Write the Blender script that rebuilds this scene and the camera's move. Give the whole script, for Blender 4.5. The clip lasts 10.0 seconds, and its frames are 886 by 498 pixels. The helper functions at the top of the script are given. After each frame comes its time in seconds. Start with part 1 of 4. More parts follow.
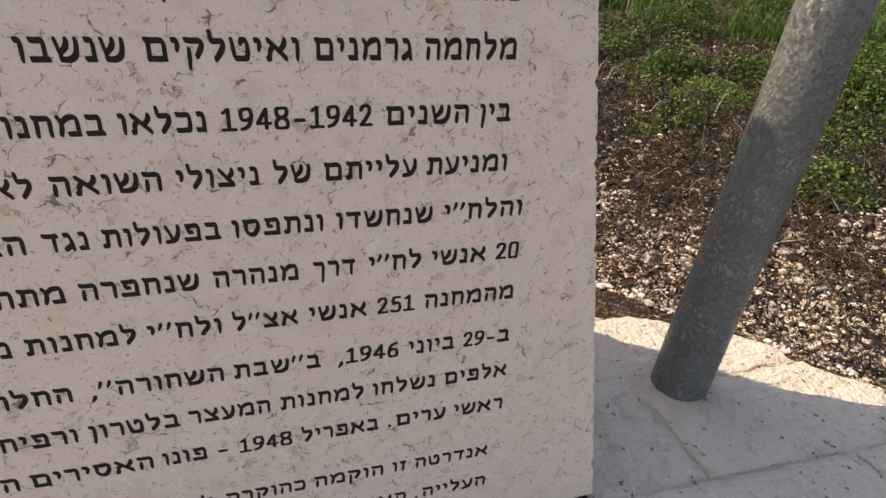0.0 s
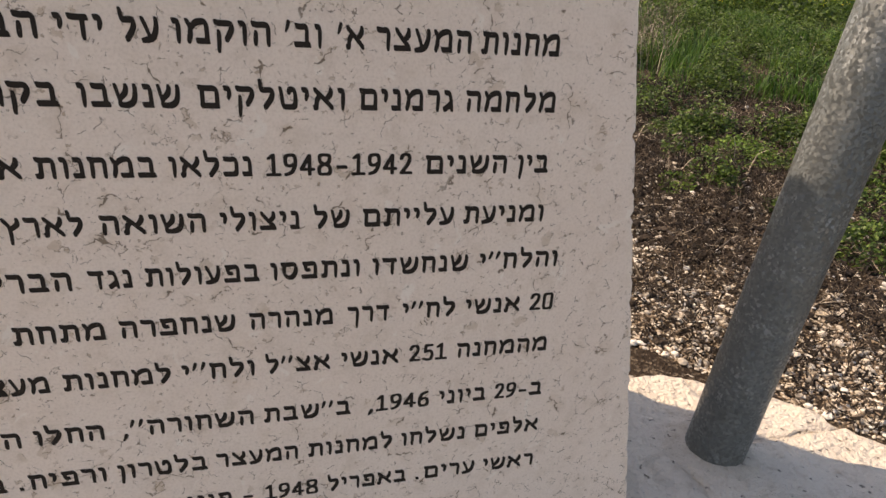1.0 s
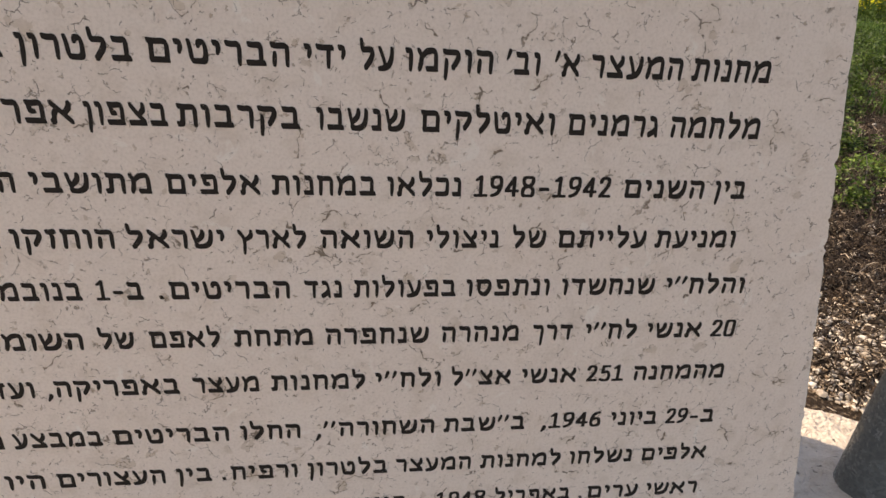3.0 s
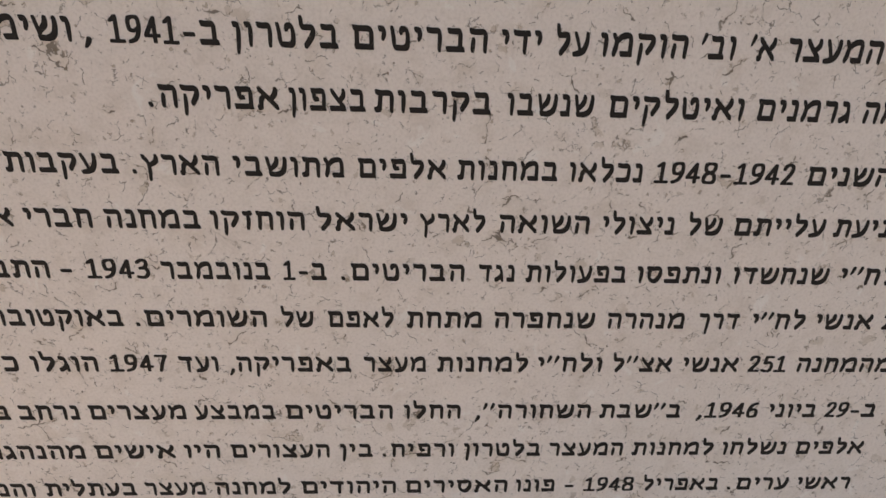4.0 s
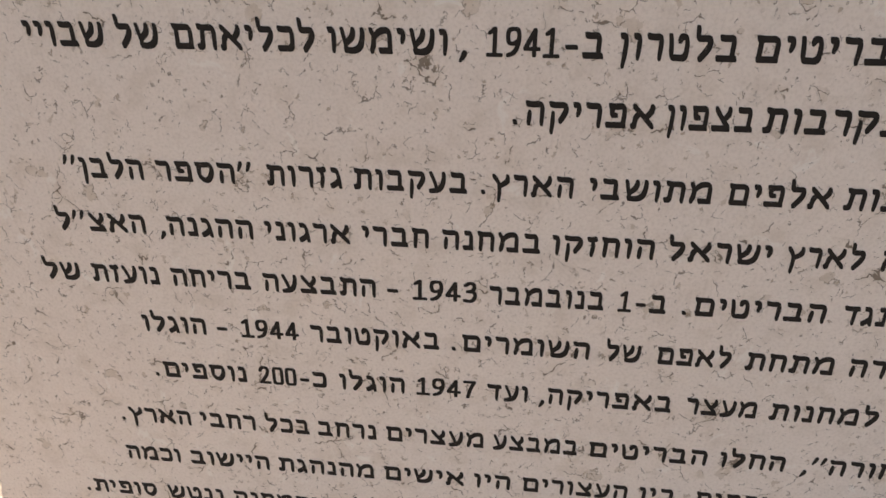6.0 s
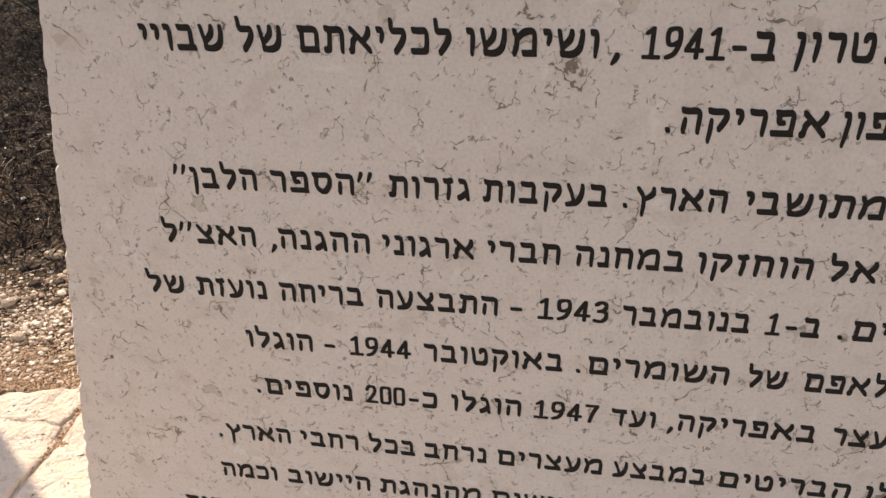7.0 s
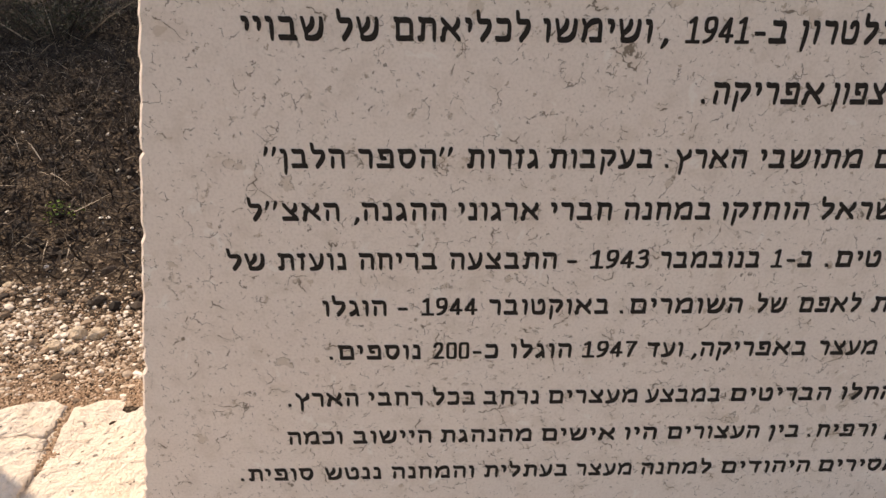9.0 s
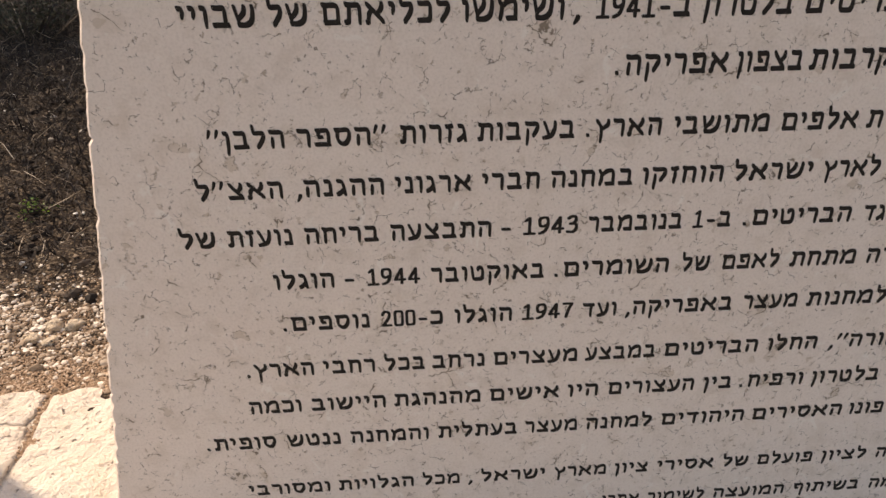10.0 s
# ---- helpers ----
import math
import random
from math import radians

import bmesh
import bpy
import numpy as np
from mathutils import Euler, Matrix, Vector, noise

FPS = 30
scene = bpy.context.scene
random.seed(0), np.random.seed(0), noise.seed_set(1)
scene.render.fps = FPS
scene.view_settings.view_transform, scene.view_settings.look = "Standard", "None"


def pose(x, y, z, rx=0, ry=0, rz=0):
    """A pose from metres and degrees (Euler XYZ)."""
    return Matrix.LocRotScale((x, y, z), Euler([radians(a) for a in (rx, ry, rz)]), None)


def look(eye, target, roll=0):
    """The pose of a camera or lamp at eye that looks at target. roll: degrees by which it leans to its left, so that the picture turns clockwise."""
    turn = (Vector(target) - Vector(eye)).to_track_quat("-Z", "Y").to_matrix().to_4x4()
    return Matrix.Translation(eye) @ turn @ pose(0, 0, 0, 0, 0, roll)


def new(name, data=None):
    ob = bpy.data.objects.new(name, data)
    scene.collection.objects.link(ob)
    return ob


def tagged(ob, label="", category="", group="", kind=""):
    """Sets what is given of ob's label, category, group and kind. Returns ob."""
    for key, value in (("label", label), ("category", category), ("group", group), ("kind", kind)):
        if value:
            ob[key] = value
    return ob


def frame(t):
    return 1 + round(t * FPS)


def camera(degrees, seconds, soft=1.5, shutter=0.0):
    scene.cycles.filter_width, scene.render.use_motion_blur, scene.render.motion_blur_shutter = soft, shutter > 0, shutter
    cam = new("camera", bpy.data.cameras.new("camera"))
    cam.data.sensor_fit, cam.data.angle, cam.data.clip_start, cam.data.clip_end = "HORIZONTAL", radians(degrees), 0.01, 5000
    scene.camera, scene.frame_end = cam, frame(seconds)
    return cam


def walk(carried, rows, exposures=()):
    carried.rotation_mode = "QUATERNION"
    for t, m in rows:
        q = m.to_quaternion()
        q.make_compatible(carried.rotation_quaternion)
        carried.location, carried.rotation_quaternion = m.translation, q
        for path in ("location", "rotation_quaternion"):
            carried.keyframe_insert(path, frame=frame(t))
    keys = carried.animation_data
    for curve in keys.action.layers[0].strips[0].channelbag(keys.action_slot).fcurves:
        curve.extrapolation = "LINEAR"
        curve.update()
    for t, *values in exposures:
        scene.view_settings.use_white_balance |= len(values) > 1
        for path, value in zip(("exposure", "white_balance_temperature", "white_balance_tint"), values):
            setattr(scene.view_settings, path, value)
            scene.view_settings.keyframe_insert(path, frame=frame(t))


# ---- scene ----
import collections
from mathutils.geometry import delaunay_2d_cdt

cam = camera(69.99, 10.0)
ROWS = [
    (0.0, 0.4387, -0.7883, 1.0557, 62.178, -3.064, -16.784),
    (0.5, 0.4366, -0.7859, 1.0431, 63.034, -3.073, -15.780),
    (1.0, 0.4258, -0.7893, 1.0504, 66.756, -3.469, -13.948),
    (1.5, 0.4220, -0.7867, 1.0686, 67.959, -3.429, -11.611),
    (2.0, 0.3887, -0.7843, 1.0650, 68.276, -2.790, -10.204),
    (3.5, 0.1829, -0.7704, 1.0614, 66.513, -2.548, -4.725),
    (4.0, 0.0933, -0.7700, 1.0550, 66.025, -1.871, -2.600),
    (4.5, 0.0035, -0.7675, 1.0605, 65.510, -1.847, -0.512),
    (5.0, -0.0886, -0.7596, 1.0626, 65.425, -1.461, 2.589),
    (6.5, -0.2822, -0.6715, 1.0532, 65.749, -0.203, 6.933),
    (7.0, -0.3496, -0.6581, 1.0572, 65.071, 0.098, 8.049),
    (7.5, -0.4271, -0.6717, 1.0555, 64.824, -0.413, 6.429),
    (8.0, -0.4966, -0.7022, 1.0559, 65.405, 0.547, 2.772),
    (8.5, -0.5509, -0.7456, 1.0563, 65.878, 0.045, -0.267),
    (9.0, -0.5644, -0.7799, 1.0565, 65.152, -0.612, -1.930),
    (9.5, -0.5463, -0.8091, 1.0598, 64.704, 0.036, -2.104),
    (10.0, -0.4964, -0.8426, 1.0575, 64.055, 0.959, -3.698),
]
walk(cam, [(t, pose(x, y, z, rx, ry, rz)) for t, x, y, z, rx, ry, rz in ROWS],
     exposures=[(t, stops, 8650, 19) for t, stops in ((0.0, 0.90), (1.5, 0.89), (3.5, 0.98), (5.0, 1.01), (6.5, 0.95), (7.5, 0.93), (8.5, 0.85), (10.0, 0.77))])

# ---- light: a clear sky, the sun behind the stone on its left ----
SUN_UP, SUN_X, SUN_Y = radians(50), -0.82, 0.57
world = bpy.data.worlds.new("sky")
scene.world = world
world.use_nodes = True
wn = world.node_tree.nodes
sky = wn.new("ShaderNodeTexSky")
sky.sky_type, sky.sun_disc = "NISHITA", False
sky.sun_elevation, sky.sun_rotation = SUN_UP, math.atan2(SUN_X, SUN_Y)
wn["Background"].inputs["Strength"].default_value = 0.14
world.node_tree.links.new(sky.outputs[0], wn["Background"].inputs["Color"])
sun = new("sun", bpy.data.lights.new("sun", "SUN"))
sun.data.energy, sun.data.angle, sun.data.color = 3.5, radians(0.55), (1.0, 0.94, 0.85)
sun.matrix_world = look(Vector((SUN_X * math.cos(SUN_UP), SUN_Y * math.cos(SUN_UP), math.sin(SUN_UP))) * 20, (0, 0, 0))


# ---- materials ----
class Nodes:
    """A small wrapper for building node materials."""

    def __init__(self, name, rough=0.7, metal=0.0, spec=0.4):
        self.mat = bpy.data.materials.new(name)
        self.mat.use_nodes = True
        self.t = self.mat.node_tree
        self.b = self.t.nodes["Principled BSDF"]
        self.b.inputs["Roughness"].default_value = rough
        self.b.inputs["Metallic"].default_value = metal
        self.b.inputs["Specular IOR Level"].default_value = spec
        self.co = self.t.nodes.new("ShaderNodeTexCoord").outputs["Object"]

    def link(self, a, b):
        self.t.links.new(a, b)

    def put(self, socket, v):
        if isinstance(v, bpy.types.NodeSocket):
            self.link(v, socket)
        else:
            socket.default_value = v if not isinstance(v, tuple) or len(v) != 3 or socket.type != "RGBA" else (*v, 1)

    def math(self, op, a, b=0.0, c=0.0, clamp=False):
        n = self.t.nodes.new("ShaderNodeMath")
        n.operation, n.use_clamp = op, clamp
        for s, v in zip(n.inputs, (a, b, c)):
            self.put(s, v)
        return n.outputs[0]

    def noise(self, scale, detail=4.0, rough=0.55, co=None, distort=0.0):
        n = self.t.nodes.new("ShaderNodeTexNoise")
        self.link(co or self.co, n.inputs["Vector"])
        n.inputs["Scale"].default_value, n.inputs["Detail"].default_value = scale, detail
        n.inputs["Roughness"].default_value, n.inputs["Distortion"].default_value = rough, distort
        return n.outputs["Fac"], n.outputs["Color"]

    def voronoi(self, scale, feature="F1", co=None, rand=1.0):
        n = self.t.nodes.new("ShaderNodeTexVoronoi")
        n.feature = feature
        self.link(co or self.co, n.inputs["Vector"])
        n.inputs["Scale"].default_value, n.inputs["Randomness"].default_value = scale, rand
        return n

    def warp(self, scale, amount, co=None):
        """The coordinates, bent by noise."""
        c = self.noise(scale, 3.0, co=co)[1]
        s = self.t.nodes.new("ShaderNodeVectorMath")
        s.operation = "MULTIPLY_ADD"
        self.link(c, s.inputs[0])
        s.inputs[1].default_value = (amount,) * 3
        self.link(co or self.co, s.inputs[2])
        return s.outputs[0]

    def stretch(self, sx, sy, sz):
        n = self.t.nodes.new("ShaderNodeMapping")
        n.inputs["Scale"].default_value = (sx, sy, sz)
        self.link(self.co, n.inputs["Vector"])
        return n.outputs[0]

    def step(self, v, lo, hi, out_lo=0.0, out_hi=1.0):
        n = self.t.nodes.new("ShaderNodeMapRange")
        n.interpolation_type = "SMOOTHSTEP"
        self.put(n.inputs["Value"], v)
        for k, x in zip(("From Min", "From Max", "To Min", "To Max"), (lo, hi, out_lo, out_hi)):
            self.put(n.inputs[k], x)
        return n.outputs["Result"]

    def mix(self, f, a, b, blend="MIX"):
        n = self.t.nodes.new("ShaderNodeMix")
        n.data_type, n.blend_type = "RGBA", blend
        for s, v in ((n.inputs[0], f), (n.inputs[6], a), (n.inputs[7], b)):
            self.put(s, v)
        return n.outputs[2]

    def ramp(self, v, stops):
        n = self.t.nodes.new("ShaderNodeValToRGB")
        while len(n.color_ramp.elements) < len(stops):
            n.color_ramp.elements.new(0.5)
        for e, (p, c) in zip(n.color_ramp.elements, stops):
            e.position, e.color = p, (*c, 1)
        self.link(v, n.inputs[0])
        return n.outputs[0]

    def island(self):
        return self.t.nodes.new("ShaderNodeNewGeometry").outputs["Random Per Island"]

    def own(self):
        return self.t.nodes.new("ShaderNodeObjectInfo").outputs["Random"]

    def bump(self, h, strength, distance):
        n = self.t.nodes.new("ShaderNodeBump")
        n.inputs["Strength"].default_value, n.inputs["Distance"].default_value = strength, distance
        self.link(h, n.inputs["Height"])
        self.link(n.outputs[0], self.b.inputs["Normal"])

    def colour(self, c):
        self.put(self.b.inputs["Base Color"], c)
        return self.mat


def limestone():
    """Honed cream limestone: thin jagged stylolites in short lengths, rimmed fossil fragments, pits and pale shell."""
    m = Nodes("honed_limestone", 0.55, 0, 0.35)

    def channel(node, i):
        n = m.t.nodes.new("ShaderNodeSeparateColor")
        m.link(node.outputs["Color"], n.inputs[0])
        return n.outputs[i]

    grain = m.noise(260, 3)[0]
    c = m.mix(m.noise(3.0, 3)[0], (0.72, 0.590, 0.50), (0.77, 0.655, 0.57))
    c = m.mix(m.step(m.noise(24, 5, 0.6)[0], 0.46, 0.70, 0, 0.42), c, (0.58, 0.455, 0.36))
    c = m.mix(m.step(m.noise(90, 5, 0.65)[0], 0.50, 0.70, 0, 0.30), c, (0.77, 0.68, 0.59))
    c = m.mix(m.step(grain, 0.40, 0.72, 0, 0.22), c, (0.42, 0.32, 0.245))
    # fossil fragments of three sizes, each with a thin broken rim
    marks = None
    for scale, warp, share, low, high, fill, dark in ((30, 0.055, 0.82, 0.12, 0.32, 0.42, (0.45, 0.325, 0.22)), (62, 0.032, 0.76, 0.12, 0.34, 0.50, (0.42, 0.295, 0.195)), (115, 0.017, 0.80, 0.12, 0.32, 0.62, (0.33, 0.225, 0.145))):
        v = m.voronoi(scale, "F1", m.warp(130, 0.010, m.warp(scale * 1.3, warp)))
        some = m.math("MULTIPLY", m.step(channel(v, 0), share, share + 0.02), m.step(m.noise(9 + scale * 0.1, 3)[0], 0.40, 0.52))
        size = m.math("MULTIPLY_ADD", channel(v, 1), high - low, low)
        off = m.math("SUBTRACT", v.outputs["Distance"], size)
        c = m.mix(m.math("MULTIPLY", m.math("MULTIPLY", m.step(off, -0.03, 0.02, 1, 0), some), fill), c, dark)
        rim = m.math("MULTIPLY", m.step(m.math("ABSOLUTE", off), 0.012, 0.034, 1, 0), some)
        rim = m.math("MULTIPLY", rim, m.step(m.noise(60, 3)[0], 0.46, 0.56))
        marks = rim if marks is None else m.math("MAXIMUM", marks, rim)
    # pale shell
    c = m.mix(m.step(m.noise(21, 5, 0.62, distort=1.0)[0], 0.62, 0.68, 0, 0.5), c, (0.79, 0.72, 0.64))
    # jagged cracks, coarse and fine, in short broken lengths
    region = m.noise(7.5, 3, distort=0.6)[0]
    e1 = m.voronoi(15, "DISTANCE_TO_EDGE", m.warp(120, 0.008, m.warp(38, 0.022, m.warp(14, 0.05)))).outputs["Distance"]
    on1 = m.math("MULTIPLY", m.step(m.noise(24, 4, distort=0.6)[0], 0.54, 0.57), m.step(region, 0.45, 0.52))
    wide = m.step(m.noise(50, 3)[0], 0.40, 0.70, 0.005, 0.020)
    k1 = m.math("MULTIPLY", m.step(m.math("SUBTRACT", e1, wide), -0.003, 0.003, 1, 0), on1)
    e2 = m.voronoi(37, "DISTANCE_TO_EDGE", m.warp(190, 0.005, m.warp(60, 0.016))).outputs["Distance"]
    k2 = m.math("MULTIPLY", m.step(e2, 0.008, 0.024, 1, 0), m.step(m.noise(44, 4, distort=0.5)[0], 0.565, 0.595))
    e3 = m.voronoi(80, "DISTANCE_TO_EDGE", m.warp(260, 0.004, m.warp(90, 0.009))).outputs["Distance"]
    k3 = m.math("MULTIPLY", m.step(e3, 0.015, 0.04, 1, 0), m.step(m.noise(70, 4, distort=0.5)[0], 0.60, 0.63))
    pit = m.math("MULTIPLY", m.step(m.voronoi(95, "F1", m.warp(170, 0.008)).outputs["Distance"], 0.10, 0.16, 1, 0), m.step(m.noise(23, 3)[0], 0.60, 0.64))
    fine = m.math("MAXIMUM", m.math("MULTIPLY", k2, 0.8), m.math("MAXIMUM", m.math("MULTIPLY", k3, 0.65), m.math("MULTIPLY", marks, 0.62)))
    k = m.math("MAXIMUM", m.math("MAXIMUM", m.math("MULTIPLY", k1, 0.85), fine), m.math("MULTIPLY", pit, 0.6))
    halo = m.math("MULTIPLY", m.step(e1, 0.0, 0.08, 0.25, 0), on1)
    c = m.mix(halo, c, (0.50, 0.38, 0.275))
    c = m.mix(m.math("MULTIPLY", k, 0.92), c, (0.11, 0.070, 0.042))
    m.put(m.b.inputs["Roughness"], m.step(m.noise(40, 3)[0], 0.3, 0.7, 0.48, 0.68))
    m.bump(m.math("SUBTRACT", m.math("MULTIPLY", grain, 0.15), k), 0.6, 0.0012)
    return m.colour(c)


def rough_stone(name, tint, warm):
    """Split limestone with brown blotches and sunken pits coloured dark."""
    m = Nodes(name, 0.85, 0, 0.25)
    c = m.mix(m.noise(7, 5)[0], tint, warm)
    c = m.mix(m.step(m.noise(32, 5, 0.65)[0], 0.5, 0.72, 0, 0.45), c, (0.36, 0.265, 0.18))
    v = m.voronoi(34, "F1", m.warp(40, 0.04))
    pit = m.math("MULTIPLY", m.step(v.outputs["Distance"], 0.09, 0.20, 1, 0), m.step(m.noise(12, 3)[0], 0.43, 0.51))
    c = m.mix(m.math("MULTIPLY", pit, 0.85), c, (0.07, 0.055, 0.045))
    c = m.mix(m.math("MULTIPLY", m.own(), 0.25), c, warm)
    h = m.math("ADD", m.noise(16, 7, 0.66)[0], m.math("MULTIPLY", m.noise(70, 5)[0], 0.35))
    m.bump(m.math("SUBTRACT", h, m.math("MULTIPLY", pit, 0.4)), 1.0, 0.045)
    return m.colour(c)


def galvanised():
    """Hot-dip zinc: flat crystals that each face a slightly different way, dull streaks."""
    m = Nodes("galvanised_steel", 0.5, 0.6, 0.5)
    v = m.voronoi(170, "F1", m.warp(60, 0.01))
    s = m.t.nodes.new("ShaderNodeSeparateColor")
    m.link(v.outputs["Color"], s.inputs[0])
    c = m.mix(s.outputs[0], (0.125, 0.135, 0.132), (0.17, 0.18, 0.177))
    # Some crystals are coloured bright to imitate sun glints on the zinc.
    bright = m.math("MULTIPLY", m.step(s.outputs[1], 0.78, 0.86), m.step(m.noise(9, 3)[0], 0.42, 0.6))
    c = m.mix(m.math("MULTIPLY", bright, 0.30), c, (0.52, 0.54, 0.54))
    c = m.mix(m.step(m.noise(5, 5)[0], 0.45, 0.75, 0, 0.5), c, (0.09, 0.10, 0.098))
    m.put(m.b.inputs["Roughness"], m.step(s.outputs[2], 0, 1, 0.36, 0.62))
    tip = m.t.nodes.new("ShaderNodeVectorMath")
    tip.operation = "MULTIPLY_ADD"
    m.link(v.outputs["Color"], tip.inputs[0])
    tip.inputs[1].default_value = (0.30, 0.30, 0.30)
    base = m.t.nodes.new("ShaderNodeVectorMath")
    base.operation = "SUBTRACT"
    m.link(m.t.nodes.new("ShaderNodeNewGeometry").outputs["Normal"], base.inputs[0])
    base.inputs[1].default_value = (0.15, 0.15, 0.15)
    m.link(base.outputs[0], tip.inputs[2])
    unit = m.t.nodes.new("ShaderNodeVectorMath")
    unit.operation = "NORMALIZE"
    m.link(tip.outputs[0], unit.inputs[0])
    m.link(unit.outputs[0], m.b.inputs["Normal"])
    return m.colour(c)


def paint():
    """Matt black letter paint, rubbed thin here and there."""
    m = Nodes("black_letter_paint", 0.7, 0, 0.15)
    at = m.t.nodes.new("ShaderNodeNewGeometry").outputs["Position"]
    c = m.mix(m.noise(60, 4, co=at)[0], (0.014, 0.0105, 0.009), (0.034, 0.026, 0.021))
    c = m.mix(m.step(m.noise(240, 4, co=at)[0], 0.64, 0.76, 0, 0.5), c, (0.20, 0.16, 0.13))
    m.bump(m.noise(300, 3, co=at)[0], 0.3, 0.0006)
    return m.colour(c)


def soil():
    """Dry brown earth with fine grit and dark patches, tone lowered to imitate bank shade."""
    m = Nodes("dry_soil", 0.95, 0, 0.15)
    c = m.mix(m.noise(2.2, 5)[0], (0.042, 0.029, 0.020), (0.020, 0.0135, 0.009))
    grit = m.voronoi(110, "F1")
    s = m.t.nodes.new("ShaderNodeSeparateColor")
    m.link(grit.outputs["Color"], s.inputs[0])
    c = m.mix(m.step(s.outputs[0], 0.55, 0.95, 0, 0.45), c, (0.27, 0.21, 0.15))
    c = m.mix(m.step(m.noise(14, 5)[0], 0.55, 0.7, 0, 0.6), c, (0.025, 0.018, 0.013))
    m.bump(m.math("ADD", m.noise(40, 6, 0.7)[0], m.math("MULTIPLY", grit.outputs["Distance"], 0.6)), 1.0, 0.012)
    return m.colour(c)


def scattered(name, stops, rough=0.8, spec=0.3, through_light=0.0, grain=0.0):
    """A material whose loose pieces each take their own colour from the ramp."""
    m = Nodes(name, rough, 0, spec)
    c = m.ramp(m.island(), stops)
    if grain:
        c = m.mix(m.step(m.noise(grain, 4)[0], 0.4, 0.7, 0, 0.35), c, (0.25, 0.2, 0.15))
        m.bump(m.noise(grain, 5)[0], 0.6, 0.003)
    m.colour(c)
    if through_light:
        tr = m.t.nodes.new("ShaderNodeBsdfTranslucent")
        m.link(c, tr.inputs[0])
        mx = m.t.nodes.new("ShaderNodeMixShader")
        mx.inputs[0].default_value = through_light
        m.link(m.b.outputs[0], mx.inputs[1])
        m.link(tr.outputs[0], mx.inputs[2])
        m.link(mx.outputs[0], m.t.nodes["Material Output"].inputs[0])
    return m.mat


STONE, PAINT, ZINC, SOIL = limestone(), paint(), galvanised(), soil()
PAVING = rough_stone("split_limestone_paving", (0.74, 0.68, 0.605), (0.66, 0.565, 0.46))
CEMENT = rough_stone("cement_collar", (0.66, 0.60, 0.52), (0.58, 0.50, 0.41))
PEBBLE = scattered("limestone_gravel", [(0, (0.10, 0.072, 0.05)), (0.35, (0.30, 0.225, 0.16)), (0.65, (0.52, 0.44, 0.35)), (1, (0.76, 0.70, 0.62))], 0.9, 0.2, 0, 60)
SAND = scattered("tan_grit", [(0, (0.17, 0.108, 0.068)), (0.6, (0.31, 0.21, 0.138)), (1, (0.48, 0.365, 0.265))], 0.9, 0.2)
CHIP = scattered("white_limestone_chips", [(0, (0.42, 0.36, 0.29)), (0.5, (0.62, 0.56, 0.48)), (1, (0.80, 0.76, 0.69))], 0.9, 0.2, 0, 70)
TWIG = scattered("dead_stalks", [(0, (0.018, 0.0125, 0.009)), (0.6, (0.052, 0.037, 0.026)), (0.88, (0.15, 0.112, 0.08)), (1, (0.45, 0.38, 0.30))], 0.8)
STRAW = scattered("bleached_stalk", [(0, (0.10, 0.08, 0.06)), (0.6, (0.22, 0.175, 0.13)), (1, (0.45, 0.38, 0.30))], 0.75)
# Leaf litter, coloured darker still to stand in for the bank's shade.
SHADE_MULCH = scattered("shade_dark_litter", [(0, (0.012, 0.009, 0.007)), (0.7, (0.036, 0.025, 0.018)), (0.95, (0.06, 0.044, 0.032)), (1, (0.18, 0.14, 0.105))], 0.85)
LEAF = scattered("weed_leaf", [(0, (0.014, 0.032, 0.006)), (0.5, (0.042, 0.088, 0.013)), (1, (0.17, 0.25, 0.05))], 0.5, 0.45, 0.4)
BRIGHT = scattered("young_leaf", [(0, (0.035, 0.085, 0.012)), (0.6, (0.10, 0.19, 0.025)), (1, (0.24, 0.34, 0.06))], 0.5, 0.45, 0.4)
GRASS = scattered("grass_blade", [(0, (0.018, 0.05, 0.008)), (0.7, (0.06, 0.15, 0.02)), (1, (0.16, 0.25, 0.06))], 0.5, 0.4, 0.4)
YELLOW = scattered("mustard_petal", [(0, (0.70, 0.60, 0.02)), (1, (0.85, 0.80, 0.05))], 0.6, 0.2, 0.3)


# ---- builders ----
def part(name, bm, material, parent=None, label=""):
    """Links a bmesh as one mesh object, under a thing where one is given."""
    me = bpy.data.meshes.new(name)
    bm.to_mesh(me)
    bm.free()
    me.materials.append(material)
    ob = new(name, me)
    ob.parent = parent
    return tagged(ob, label)


def from_arrays(name, verts, faces, material, parent=None):
    me = bpy.data.meshes.new(name)
    me.from_pydata([tuple(v) for v in verts], [], [tuple(int(i) for i in f) for f in faces])
    me.materials.append(material)
    ob = new(name, me)
    ob.parent = parent
    return ob


def rise(x, y):
    """Height of the ground: level by the paving, then climbing to the field behind."""
    s = max(0.0, y - 0.55 + 0.5 * max(0.0, x - 1.7))
    return 1.7 * (1 - math.exp(-0.14 * s / 1.7))


def bumpy(x, y):
    s = min(1.0, max(0.0, (y - 0.4 + 0.6 * max(0.0, x - 1.5)) * 1.2))
    v = noise.noise(Vector((x * 1.3, y * 1.3, 0))) * 0.06 + noise.noise(Vector((x * 5, y * 5, 3))) * 0.042 + noise.noise(Vector((x * 13, y * 13, 7))) * 0.018
    return rise(x, y) + s * v - 0.012


